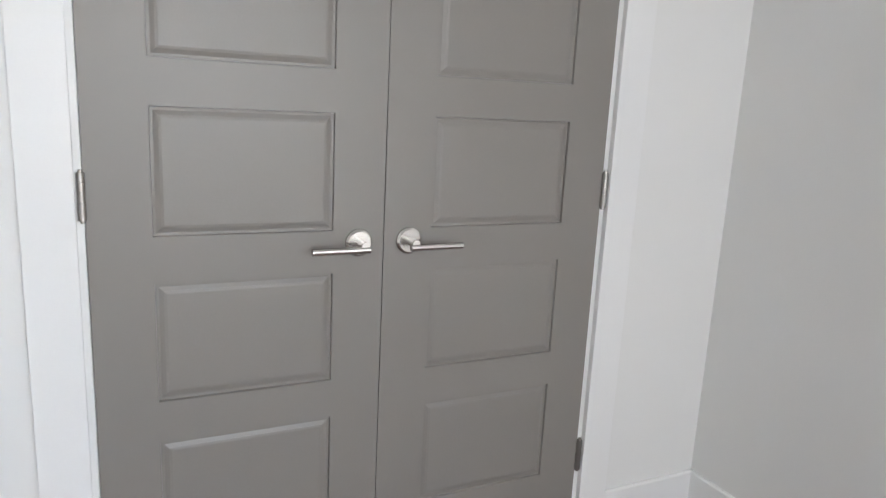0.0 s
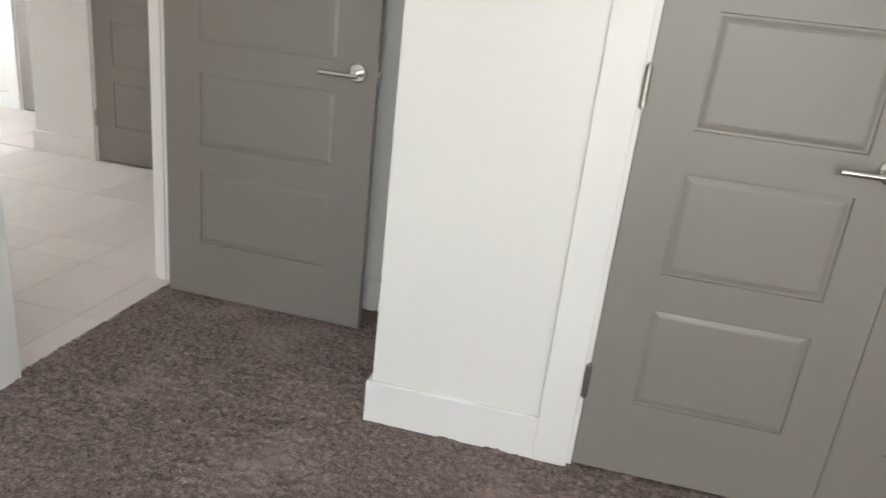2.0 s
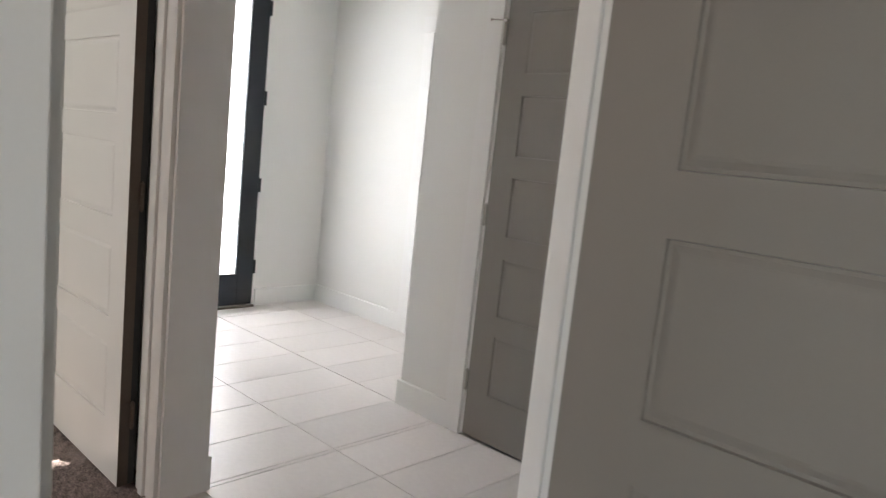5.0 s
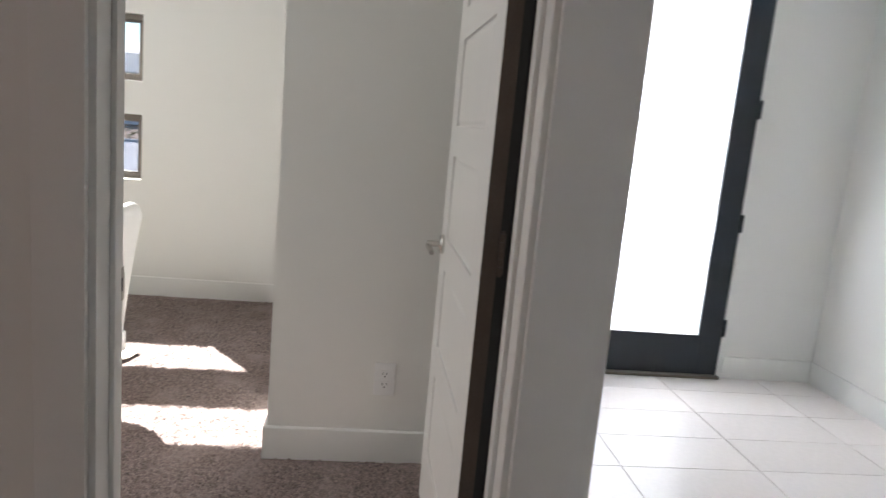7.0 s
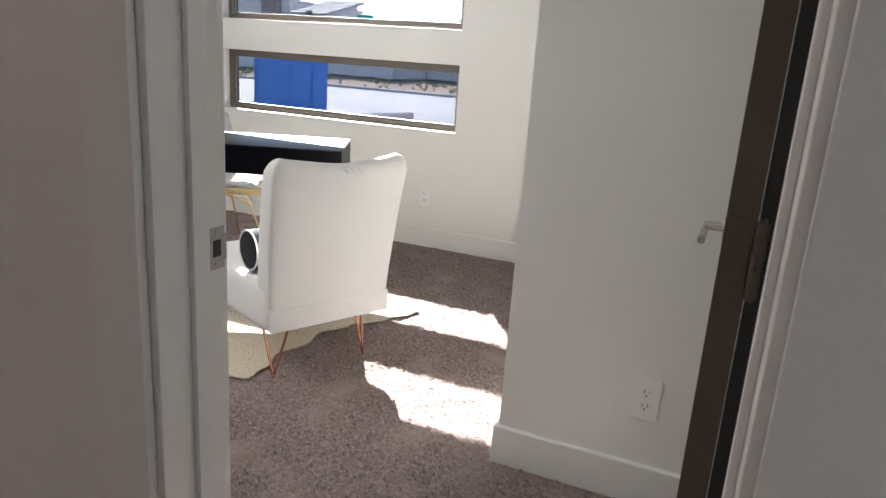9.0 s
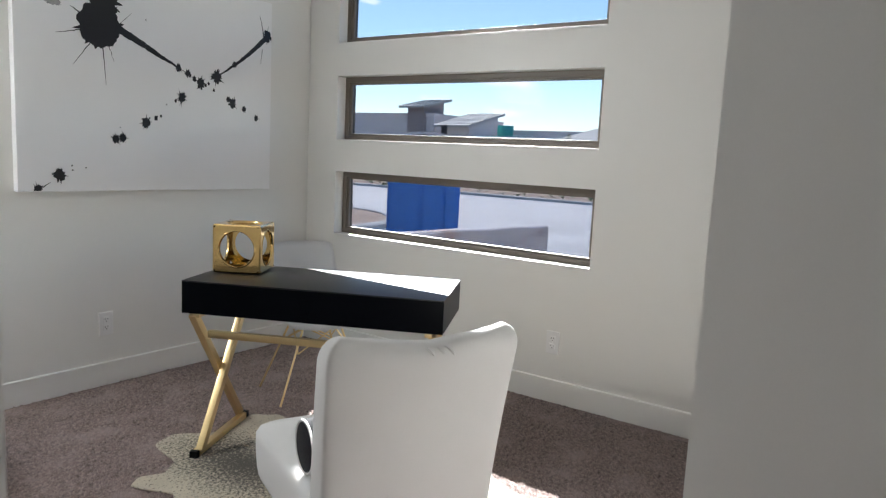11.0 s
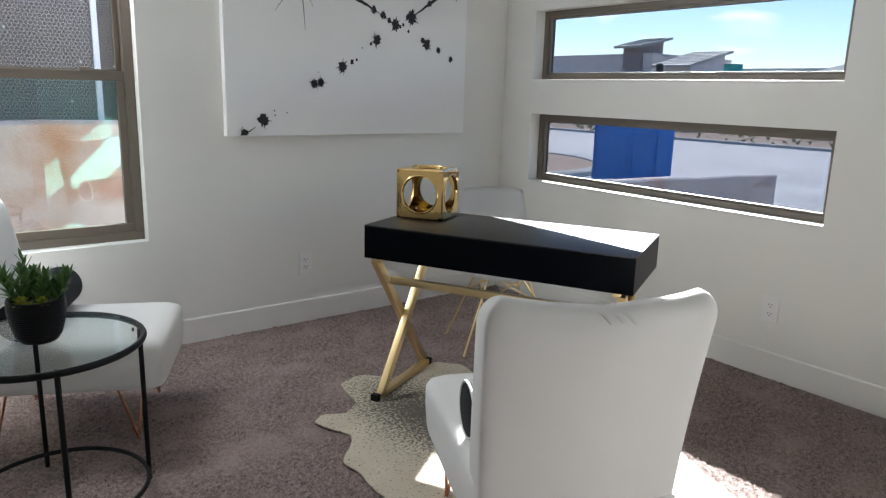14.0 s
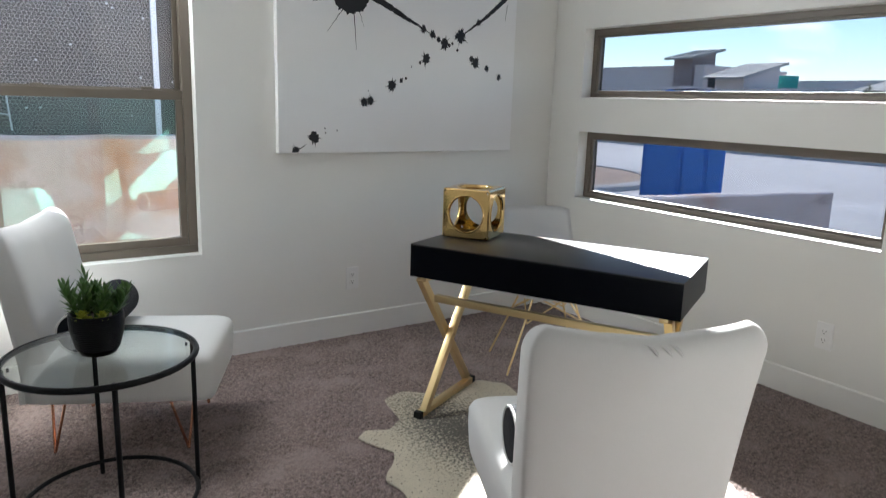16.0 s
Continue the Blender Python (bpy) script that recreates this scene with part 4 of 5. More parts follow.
for p, q in zip(rows, rows[1:]):
    for i in range(NU):
        bm.faces.new((p[i], p[i + 1], q[i + 1], q[i]))
bmesh.ops.solidify(bm, geom=bm.faces[:], thickness=0.007)
part("seat_shell", bm, PLASTIC, shell, "white plastic seat shell", "all")
for sx in (-1, 1):
    for sy in (-1, 1):
        bm = bmesh.new()
        rod(bm, (sx * 0.10, sy * 0.09, 0.405), (sx * 0.235, 0.140 if sy > 0 else -0.205, 0.004), 0.0055, 10)
        part("leg", bm, GOLD, shell, "brass wire leg", True)
for sx in (-1, 1):
    bm = bmesh.new()
    rod(bm, (sx * 0.10, 0.09, 0.402), (sx * 0.10, -0.09, 0.402), 0.005, 8)
    rod(bm, (sx * 0.10, -0.09, 0.40), (sx * 0.145, 0.135, 0.27), 0.004, 8)
    rod(bm, (sx * 0.10, 0.09, 0.40), (sx * 0.145, -0.135, 0.27), 0.004, 8)
    part("brace", bm, GOLD, shell, "brass wire brace", True)
for sy in (-1, 1):
    bm = bmesh.new()
    rod(bm, (0.10, sy * 0.09, 0.40), (-0.145, sy * 0.135, 0.27), 0.004, 8)
    rod(bm, (-0.10, sy * 0.09, 0.40), (0.145, sy * 0.135, 0.27), 0.004, 8)
    part("brace", bm, GOLD, shell, "brass wire brace", True)

# ------------------------------------------------------------------ side table and plant
TABLE = (-3.842, -1.02)
table = thing("side_table", pose(*TABLE, 0.004, 0, 0, -2), "round glass-topped side table with thin black metal frame", "table")
bm = bmesh.new()
torus(bm, 0.275, 0.0095, 0.532, 64, 10, 1.1)
part("top_ring", bm, BLACK_METAL, table, "black metal ring", True)
bm = bmesh.new()
bmesh.ops.create_cone(bm, cap_ends=True, segments=64, radius1=0.268, radius2=0.268, depth=0.006, matrix=Matrix.Translation((0, 0, 0.538)))
glass_top = part("tabletop", bm, GLASS_TOP, table, "clear glass top", True)
bm = bmesh.new()
torus(bm, 0.262, 0.0075, 0.048, 64, 8)
part("foot_ring", bm, BLACK_METAL, table, "black metal foot ring", True)
for k in range(4):
    a = math.pi / 2 * k
    bm = bmesh.new()
    rod(bm, (0.269 * math.cos(a), 0.269 * math.sin(a), 0.0), (0.269 * math.cos(a), 0.269 * math.sin(a), 0.53), 0.0078, 12)
    part("leg", bm, BLACK_METAL, table, "thin black metal leg", True)
    bm = bmesh.new()
    rod(bm, (0.250 * math.cos(a), 0.250 * math.sin(a), 0.524), (0.250 * math.cos(a), 0.250 * math.sin(a), 0.535), 0.004, 12)
    part("glass_pad", bm, BLACK_METAL, table, "small black glass rest")

plant = thing("potted_plant", pose(-3.834, -1.022, 0.546) @ Matrix.Diagonal((0.91, 0.91, 1.08, 1)), "green artificial succulents in a ribbed black pot", "plant")
bm = bmesh.new()
prof = [(0.045, 0.0), (0.056, 0.004), (0.068, 0.02)]
for k in range(34):
    f = k / 33
    prof.append((0.068 + 0.018 * math.sin(f * 1.9) + (0.0008 if k % 2 else -0.0008), 0.02 + 0.098 * f))
prof += [(0.084, 0.122), (0.080, 0.123), (0.077, 0.118), (0.072, 0.10)]
lathe(bm, prof, 48, cap=False)
bm.faces.new([v for v in bm.verts if abs(v.co.z) < 1e-6])
part("pot", bm, BLACK_POT, plant, "black ribbed round pot", True)
bm = bmesh.new()
bmesh.ops.create_circle(bm, cap_ends=True, segments=24, radius=0.076, matrix=Matrix.Translation((0, 0, 0.102)))
part("soil", bm, SOIL, plant)


def blade(bm, base, d, length, width, droop, thick=0.3):
    """A fleshy pointed leaf."""
    base, d = Vector(base), Vector(d).normalized()
    side = d.cross(Vector((0, 0, 1)))
    side = side.normalized() if side.length > 1e-3 else Vector((1, 0, 0))
    up = side.cross(d)
    rings = []
    for f, w in ((0, 0.5), (0.25, 0.95), (0.55, 1.0), (0.8, 0.62), (1.0, 0.06)):
        c = base + d * length * f + Vector((0, 0, -droop * length * f * f))
        rings.append([c + side * width * w, c + up * width * w * thick, c - side * width * w, c - up * width * w * thick * 0.5])
    loft(bm, rings)


rng = random.Random(7)
for k in range(18):
    a, r = rng.uniform(0, 6.28), rng.uniform(0.01, 0.055)
    bx, by = r * math.cos(a), r * math.sin(a)
    bm = bmesh.new()
    tall = rng.uniform(0.04, 0.125)
    lean = Vector((bx * 12 + rng.uniform(-0.2, 0.2), by * 12 + rng.uniform(-0.2, 0.2), 1)).normalized()
    rod(bm, (bx, by, 0.098), Vector((bx, by, 0.1)) + lean * tall, 0.0025, 6, 0.0012)
    for i in range(24):
        f = i / 24
        b = i * 2.4
        out = Vector((math.cos(b), math.sin(b), 0.55 + 0.7 * f))
        blade(bm, Vector((bx, by, 0.102)) + lean * tall * (0.15 + 0.85 * f), out + lean * 0.4, rng.uniform(0.040, 0.068) * (1.1 - 0.4 * f), 0.0054, rng.uniform(0, 0.3))
    part("sprig", bm, LEAF, plant, "spiky green sprig")
for cx, cy, s in ((0.045, 0.035, 1.0), (-0.01, 0.06, 0.85)):
    bm = bmesh.new()
    for ring, (count, tilt, ln) in enumerate(((9, 0.25, 0.036), (7, 0.8, 0.029), (5, 1.6, 0.02))):
        for i in range(count):
            b = 2 * math.pi * (i + 0.5 * ring) / count
            blade(bm, (cx, cy, 0.112 + 0.006 * ring), (math.cos(b), math.sin(b), tilt), ln * s, 0.0085 * s, 0.1, 0.35)
    part("rosette", bm, LEAF_LIGHT, plant, "lime green succulent rosette")

# ------------------------------------------------------------------ cowhide rug
RUG = (-5.16, -0.52)
bm = bmesh.new()
lobes = ((6, 0.475), (21, 0.53), (30, 0.58), (37, 0.75), (43, 0.78), (48, 0.71), (57, 0.575), (70, 0.565), (84, 0.51), (100, 0.58), (112, 0.74), (117, 0.84), (121.5, 0.89), (126, 0.85), (131, 0.79), (141, 0.75),
         (155, 0.58), (180, 0.50), (205, 0.52), (228, 0.62), (238, 0.82), (245, 0.86), (251, 0.78), (262, 0.74), (272, 0.84), (279, 0.82), (288, 0.62), (297, 0.60), (303, 0.68), (307, 0.68), (314, 0.50), (321, 0.485),
         (335, 0.51), (350, 0.47))


def hide_radius(deg):
    pts = [(a - 360, r) for a, r in lobes[-2:]] + list(lobes) + [(a + 360, r) for a, r in lobes[:2]]
    for (a, r), (b, q) in zip(pts, pts[1:]):
        if a <= deg <= b:
            f = (deg - a) / (b - a)
            f = f * f * (3 - 2 * f)
            return r + (q - r) * f
    return 0.5


NR = 240
centre = bm.verts.new((0, 0, 0.011))
loops = []
for s in (0.25, 0.5, 0.75, 0.93, 1.0):
    ring = []
    for i in range(NR):
        deg = 360 * i / NR
        a = radians(deg)
        r = hide_radius(deg) * s * (1 + 0.012 * noise.noise(Vector((math.cos(a) * 9, math.sin(a) * 9, 3)))) if s > 0.6 else hide_radius(deg) * s
        z = 0.011 + 0.0025 * noise.noise(Vector((math.cos(a) * s * 3, math.sin(a) * s * 3, 1))) + (0.0015 * math.sin(a * 17) if s >= 0.93 else 0)
        ring.append(bm.verts.new((r * math.cos(a), r * math.sin(a), z)))
    loops.append(ring)
for i in range(NR):
    bm.faces.new((centre, loops[0][i], loops[0][(i + 1) % NR]))
for p, q in zip(loops, loops[1:]):
    for i in range(NR):
        bm.faces.new((p[i], q[i], q[(i + 1) % NR], p[(i + 1) % NR]))
rim = [bm.verts.new(v.co) for v in loops[-1]]
low = [bm.verts.new((v.co.x, v.co.y, v.co.z - 0.005)) for v in loops[-1]]
for i in range(NR):
    bm.faces.new((rim[i], low[i], low[(i + 1) % NR], rim[(i + 1) % NR]))
solid("cowhide_rug", bm, HIDE, "cream and grey speckled cowhide rug lying under the desk", "rug", smooth=True, at=pose(*RUG, 0.0005))

# ------------------------------------------------------------------ painting
ART_X, ART_Z, ART_W, ART_H = -4.872, 1.052, 1.515, 1.15
art = thing("canvas_painting", pose(ART_X, OFF_S + 0.001, ART_Z, 0, 0, 180), "large white canvas with black ink splashes hung on the wall", "painting")
bm = bmesh.new()
box(bm, 0, ART_W, -0.042, 0, 0, ART_H, 0.003)
part("canvas", bm, CANVAS, art, "stretched white canvas")
ART_Y = -0.0432


def splat(cx, cz, r, seed, spikes=9, reach=1.5, mat=INK, sx=1.0, sz=1.0, jag=0.22, name="ink_blot"):
    """A blot with a ragged rim and drawn-out spikes, clipped to the canvas."""
    bm = bmesh.new()
    rr = random.Random(seed)
    spike = [(rr.uniform(0, 2 * math.pi), rr.uniform(1.1, reach), rr.uniform(0.05, 0.12)) for _ in range(spikes)]
    n, pts = 128, []
    for i in range(n):
        a = 2 * math.pi * i / n
        k = 1 + jag * noise.noise(Vector((math.cos(a) * 2.2, math.sin(a) * 2.2, seed))) + 0.35 * jag * noise.noise(Vector((math.cos(a) * 7, math.sin(a) * 7, seed)))
        for b, far, wide in spike:
            d = abs((a - b + math.pi) % (2 * math.pi) - math.pi)
            if d < wide:
                k = max(k, 1 + (far - 1) * (1 - d / wide) ** 2)
        pts.append((min(max(cx + r * sx * k * math.cos(a), 0.004), ART_W - 0.004), min(max(cz + r * sz * k * math.sin(a), 0.004), ART_H - 0.004)))
    mid = bm.verts.new((cx, ART_Y - 0.0006, cz))
    vs = [bm.verts.new((x, ART_Y, z)) for x, z in pts]
    for i in range(n):
        bm.faces.new((mid, vs[i], vs[(i + 1) % n]))
    part(name, bm, mat, art)


def streak(a, b, w0, w1, seed, mat=INK, n=40, wob=0.35):
    """A flicked line of ink, of uneven width."""
    bm = bmesh.new()
    a, b = Vector((a[0], 0, a[1])), Vector((b[0], 0, b[1]))
    d = (b - a).normalized()
    side = Vector((-d.z, 0, d.x))
    prev = None
    for i in range(n + 1):
        f = i / n
        w = (w0 + (w1 - w0) * f) * (1 + wob * noise.noise(Vector((f * 14, seed, 0))) + 0.6 * wob * noise.noise(Vector((f * 40, seed, 2))))
        c = a + (b - a) * f + side * 0.004 * noise.noise(Vector((f * 5, seed, 5))) + Vector((0, ART_Y, 0))
        pair = [bm.verts.new(c + side * w), bm.verts.new(c - side * w)]
        if prev:
            bm.faces.new((prev[0], pair[0], pair[1], prev[1]))
        prev = pair
    part("ink_streak", bm, mat, art)


splat(0.405, 0.83, 0.108, 1, 11, 1.5, jag=0.18)
splat(0.425, 0.955, 0.075, 2, 8, 1.7, sz=1.6, jag=0.4)
splat(0.21, 1.005, 0.05, 3, 6, 1.5, INK_GREY, 1.6, 0.35, 0.5)
splat(0.18, 0.90, 0.03, 4, 4, 1.3, INK_GREY, 1.3, 0.5, 0.5)
for k, (a, b, w) in enumerate((((0.44, 0.90), (0.63, 1.12), 0.004), ((0.42, 0.75), (0.437, 0.54), 0.003), ((0.34, 0.80), (0.19, 0.76), 0.003), ((0.36, 0.74), (0.27, 0.62), 0.0025),
                               ((0.33, 0.86), (0.26, 0.90), 0.004), ((0.47, 0.96), (0.50, 1.13), 0.003), ((0.46, 0.80), (0.58, 0.92), 0.002), ((0.45, 0.75), (0.48, 0.66), 0.0018))):
    streak(a, b, w, w * 0.3, 20 + k)
streak((0.47, 0.845), (0.72, 0.735), 0.022, 0.013, 40)
streak((0.70, 0.742), (0.86, 0.675), 0.013, 0.004, 41)
streak((0.86, 0.675), (1.02, 0.60), 0.002, 0.001, 42)
streak((1.12, 0.665), (1.30, 0.785), 0.003, 0.010, 43)
streak((1.30, 0.785), (1.46, 0.925), 0.010, 0.016, 44)
streak((1.455, 0.93), (1.42, 1.06), 0.004, 0.001, 45)
streak((1.44, 0.86), (1.43, 0.77), 0.002, 0.001, 46)
streak((0.09, 0.008), (0.15, 0.045), 0.004, 0.001, 47)
for k, (x, z, r, sp) in enumerate(((0.853, 0.678, 0.020, 5), (0.915, 0.652, 0.020, 5), (0.955, 0.628, 0.014, 3), (0.998, 0.606, 0.028, 9), (1.03, 0.60, 0.010, 0), (1.05, 0.612, 0.009, 0),
                                   (1.107, 0.657, 0.034, 12), (1.087, 0.578, 0.009, 0), (0.874, 0.518, 0.026, 10), (0.835, 0.495, 0.009, 0), (0.655, 0.363, 0.027, 9), (0.715, 0.392, 0.013, 0),
                                   (0.745, 0.405, 0.008, 0), (0.485, 0.268, 0.022, 6), (0.523, 0.276, 0.021, 6), (0.196, 0.082, 0.031, 6), (0.09, 0.012, 0.022, 4), (1.19, 0.535, 0.017, 3),
                                   (1.218, 0.513, 0.027, 10), (1.305, 0.485, 0.017, 6), (1.398, 0.437, 0.016, 5), (1.48, 0.945, 0.034, 8), (1.232, 0.742, 0.017, 4), (1.29, 0.782, 0.012, 3),
                                   (0.255, 0.128, 0.004, 0), (0.258, 0.105, 0.004, 0), (0.325, 0.118, 0.004, 0), (0.51, 0.33, 0.003, 0), (0.62, 1.0, 0.004, 0), (0.66, 0.9, 0.004, 0), (0.78, 0.47, 0.004, 0))):
    splat(x, z, r * 0.86, 60 + k, sp + (3 if sp else 0), 2.3, sz=1.2, jag=0.55, name="ink_drop")

# ------------------------------------------------------------------ outside
GROUND_Z = -0.58


def ground_height(x, y):
    """The lot falls from the house to the street."""
    f = min(max((-x - 7.2) / 4.5, 0.0), 1.0)
    return -0.17 + (GROUND_Z + 0.17) * f * f * (3 - 2 * f)


bm = bmesh.new()
xs = [-900, -300, -120, -60, -40, -30, -24, -20, -17, -15, -14, -13, -12, -11.4, -10.8, -10.2, -9.6, -9, -8.4, -7.8, -7.2, -6.6, -3, 3, 20, 60, 900]
ys = [-900, -200, -80, -40, -25, -15, -10, -7, -5, -3, -1, 1, 3, 6, 10, 20, 60, 200, 900]
grid = [[bm.verts.new((x, y, ground_height(x, y) + (0.03 * noise.noise(Vector((x * 0.7, y * 0.7, 0))) if -14 < x < -6.6 else 0))) for y in ys] for x in xs]
for p, q in zip(grid, grid[1:]):
    for j in range(len(ys) - 1):
        bm.faces.new((p[j], q[j], q[j + 1], p[j + 1]))
solid("ground", bm, DIRT, "dry reddish bare soil of building lots", "ground", "structure", smooth=True)
bm = bmesh.new()
box(bm, -32, -14.9, -90, 60, GROUND_Z - 0.1, GROUND_Z + 0.03)
solid("road", bm, ROAD, "wide pale sunlit concrete road", "road", "structure")
bm = bmesh.new()
box(bm, -14.9, -14.55, -90, 60, GROUND_Z - 0.1, GROUND_Z + 0.15, 0.04)
solid("kerb", bm, KERB, "pale concrete kerb along the road", "kerb", "structure")
bm = bmesh.new()
box(bm, -32.35, -32, -90, 60, GROUND_Z - 0.1, GROUND_Z + 0.15, 0.04)
solid("kerb", bm, KERB, "far pale concrete kerb along the road", "kerb", "structure")

# bare corner verge inside a curved kerb
bm = bmesh.new()
lathe(bm, [(3.78, -0.10), (3.78, 0.13), (2.6, 0.20), (1.2, 0.26), (0.05, 0.27)], 64)
solid("verge", bm, DIRT, "dry reddish soil verge inside a curved kerb", "verge", "structure", smooth=True, at=pose(-15.6, -13.8, GROUND_Z))
bm = bmesh.new()
lathe(bm, [(3.79, -0.10), (3.79, 0.15), (3.83, 0.17), (4.04, 0.17), (4.10, 0.13), (4.10, -0.10)], 96, cap=False)
solid("kerb", bm, KERB, "pale curved concrete kerb round the verge", "kerb", "structure", smooth=True, at=pose(-15.6, -13.8, GROUND_Z))

# low side wall of the lot, stepping down towards the street
bm = bmesh.new()


def wall_run(x0, x1, za, zb, y0=-3.82, y1=-3.60):
    n = 24
    rings = []
    for i in range(n + 1):
        f = i / n
        x, z = x0 + (x1 - x0) * f, za + (zb - za) * f + 0.012 * noise.noise(Vector((x0 + f * 9, 0, 0)))
        rings.append([(x, y0, -0.7), (x, y0, z - 0.02), (x, y0 + 0.03, z), (x, y1 - 0.03, z), (x, y1, z - 0.02), (x, y1, -0.7)])
    loft(bm, rings)


wall_run(-2.0, -7.0, 1.06, 1.06)
solid("garden_wall", bm, STUCCO_PINK, "low pink patchy stucco garden wall beside the window", "garden wall", group="garden walls")
bm = bmesh.new()
wall_run(-7.0, -13.2, 0.48, 0.31)
low_wall = solid("garden_wall", bm, STUCCO_LIT, "low pink stucco wall stepping down to the street, cracked at its end", "garden wall", group="garden walls")
bm = bmesh.new()
crack_line = random.Random(21)
for z, x0, steps in ((0.262, -13.12, 9), (0.215, -13.15, 5), (0.150, -13.10, 4)):
    a = Vector((x0, -3.597, z))
    for k in range(steps):
        b = a + Vector((crack_line.uniform(0.03, 0.08), 0, crack_line.uniform(-0.022, 0.020)))
        rod(bm, a, b, crack_line.uniform(0.003, 0.006), 5)
        a = b
crack = part("crack", bm, DARK, low_wall, "dark crack")

# neighbouring house under construction: building paper under hexagonal wire lath
shell_house = thing("unfinished_house", pose(0, -5.0, 0), "neighbouring house wrapped in black paper and wire lath", "house")
bm = bmesh.new()
box(bm, -8.5, 1.0, -6.0, 0, -0.5, 3.4)
part("paper_wall", bm, PAPER, shell_house, "black building paper wall")
bm = bmesh.new()
s = 0.018
row = 0
z = 0.75
verts = {}


def node(x, zz):
    key = (round(x, 4), round(zz, 4))
    if key not in verts:
        verts[key] = (x, zz)
    return key


edges = set()
while z < 2.9:
    x = -4.9 + (s * math.sqrt(3) / 2 if row % 2 else 0)
    while x < -3.0:
        pts = [node(x + s * math.sin(math.pi / 3 * k), z + s * math.cos(math.pi / 3 * k)) for k in range(6)]
        for k in (0, 1, 2):
            edges.add((pts[k], pts[(k + 1) % 6]))
        x += s * math.sqrt(3)
    z += s * 1.5
    row += 1
coords, faces = [], []
for (ax, az), (bx, bz) in edges:
    d = Vector((bx - ax, 0, bz - az)).normalized() * 0.0015
    k = len(coords)
    coords += [(ax - d.z, 0.012, az + d.x), (ax + d.z, 0.012, az - d.x), (bx + d.z, 0.012, bz - d.x), (bx - d.z, 0.012, bz + d.x)]
    faces.append((k, k + 1, k + 2, k + 3))
data = bpy.data.meshes.new("wire_lath")
data.from_pydata(coords, [], faces)
data.materials.append(WIRE)
tagged(part("wire_lath", data, WIRE, shell_house, "hexagonal galvanised wire lath"), kind="stuff")
for x in (-4.90, -5.06):
    bm = bmesh.new()
    box(bm, x - 0.022, x + 0.022, 0, 0.03, -0.4, 3.4, 0.004)
    part("corner_bead", bm, WHITE_POLY if x > -5.0 else PAPER, shell_house, "pale corner bead")
rng = random.Random(3)
for k in range(26):
    bm = bmesh.new()
    x, z = rng.uniform(-5.3, -3.3), rng.uniform(1.1, 2.6)
    rod(bm, (x, 0.0, z), (x, 0.016, z), 0.009, 8)
    part("lath_nail", bm, WHITE_POLY, shell_house)
for a, b in (((-3.85, 1.02), (-3.83, 1.30)), ((-3.62, 1.18), (-3.84, 1.14))):
    bm = bmesh.new()
    square_bar(bm, (a[0], 0.02, a[1]), (b[0], 0.02, b[1]), 0.03, 0.012)
    part("tape_strip", bm, WHITE_POLY, shell_house, "pale strip of tape")

# portable toilet at the street
toilet = thing("portable_toilet", pose(-13.1, -5.98, GROUND_Z, 0, 0, 126.3), "blue plastic portable toilet with white domed roof", "portable toilet")
bm = bmesh.new()
box(bm, -0.60, 0.60, -0.58, 0.58, 0.06, 2.03, 0.02)
part("cabin", bm, BLUE, toilet, "blue plastic walls")
bm = bmesh.new()
box(bm, -0.62, 0.62, -0.62, 0.62, 0.0, 0.08, 0.02)
part("skid_base", bm, DARK, toilet)
for y0, side in ((-0.598, -1), (0.598, 1)):
    for x0, x1 in ((-0.55, -0.08), (0.0, 0.30), (0.36, 0.56)):
        bm = bmesh.new()
        box(bm, x0, x1, y0 - 0.012, y0 + 0.012, 0.2, 1.85, 0.008)
        part("wall_panel", bm, BLUE, toilet)
bm = bmesh.new()
rings = []
for i in range(17):
    a = math.pi * i / 16
    rings.append([(-0.64 * math.cos(a), y, 2.02 + 0.24 * math.sin(a) ** 0.8 + dz) for y, dz in ((-0.64, 0), (0.64, 0), (0.64, -0.04), (-0.64, -0.04))])
loft(bm, rings)
part("roof", bm, WHITE_POLY, toilet, "white domed roof", True)
for y in (-0.6, 0.6):
    for x0, x1 in ((-0.5, -0.05), (0.05, 0.5)):
        bm = bmesh.new()
        rod(bm, ((x0 + x1) / 2, y - 0.045, 2.05), ((x0 + x1) / 2, y + 0.045, 2.05), 0.15, 20)
        part("roof_vent", bm, BLUE, toilet, "blue arched vent", True)
bm = bmesh.new()
rod(bm, (0.3, 0.3, 2.1), (0.3, 0.3, 2.42), 0.06, 14)
part("vent_pipe", bm, DARK, toilet, "dark vent pipe", True)

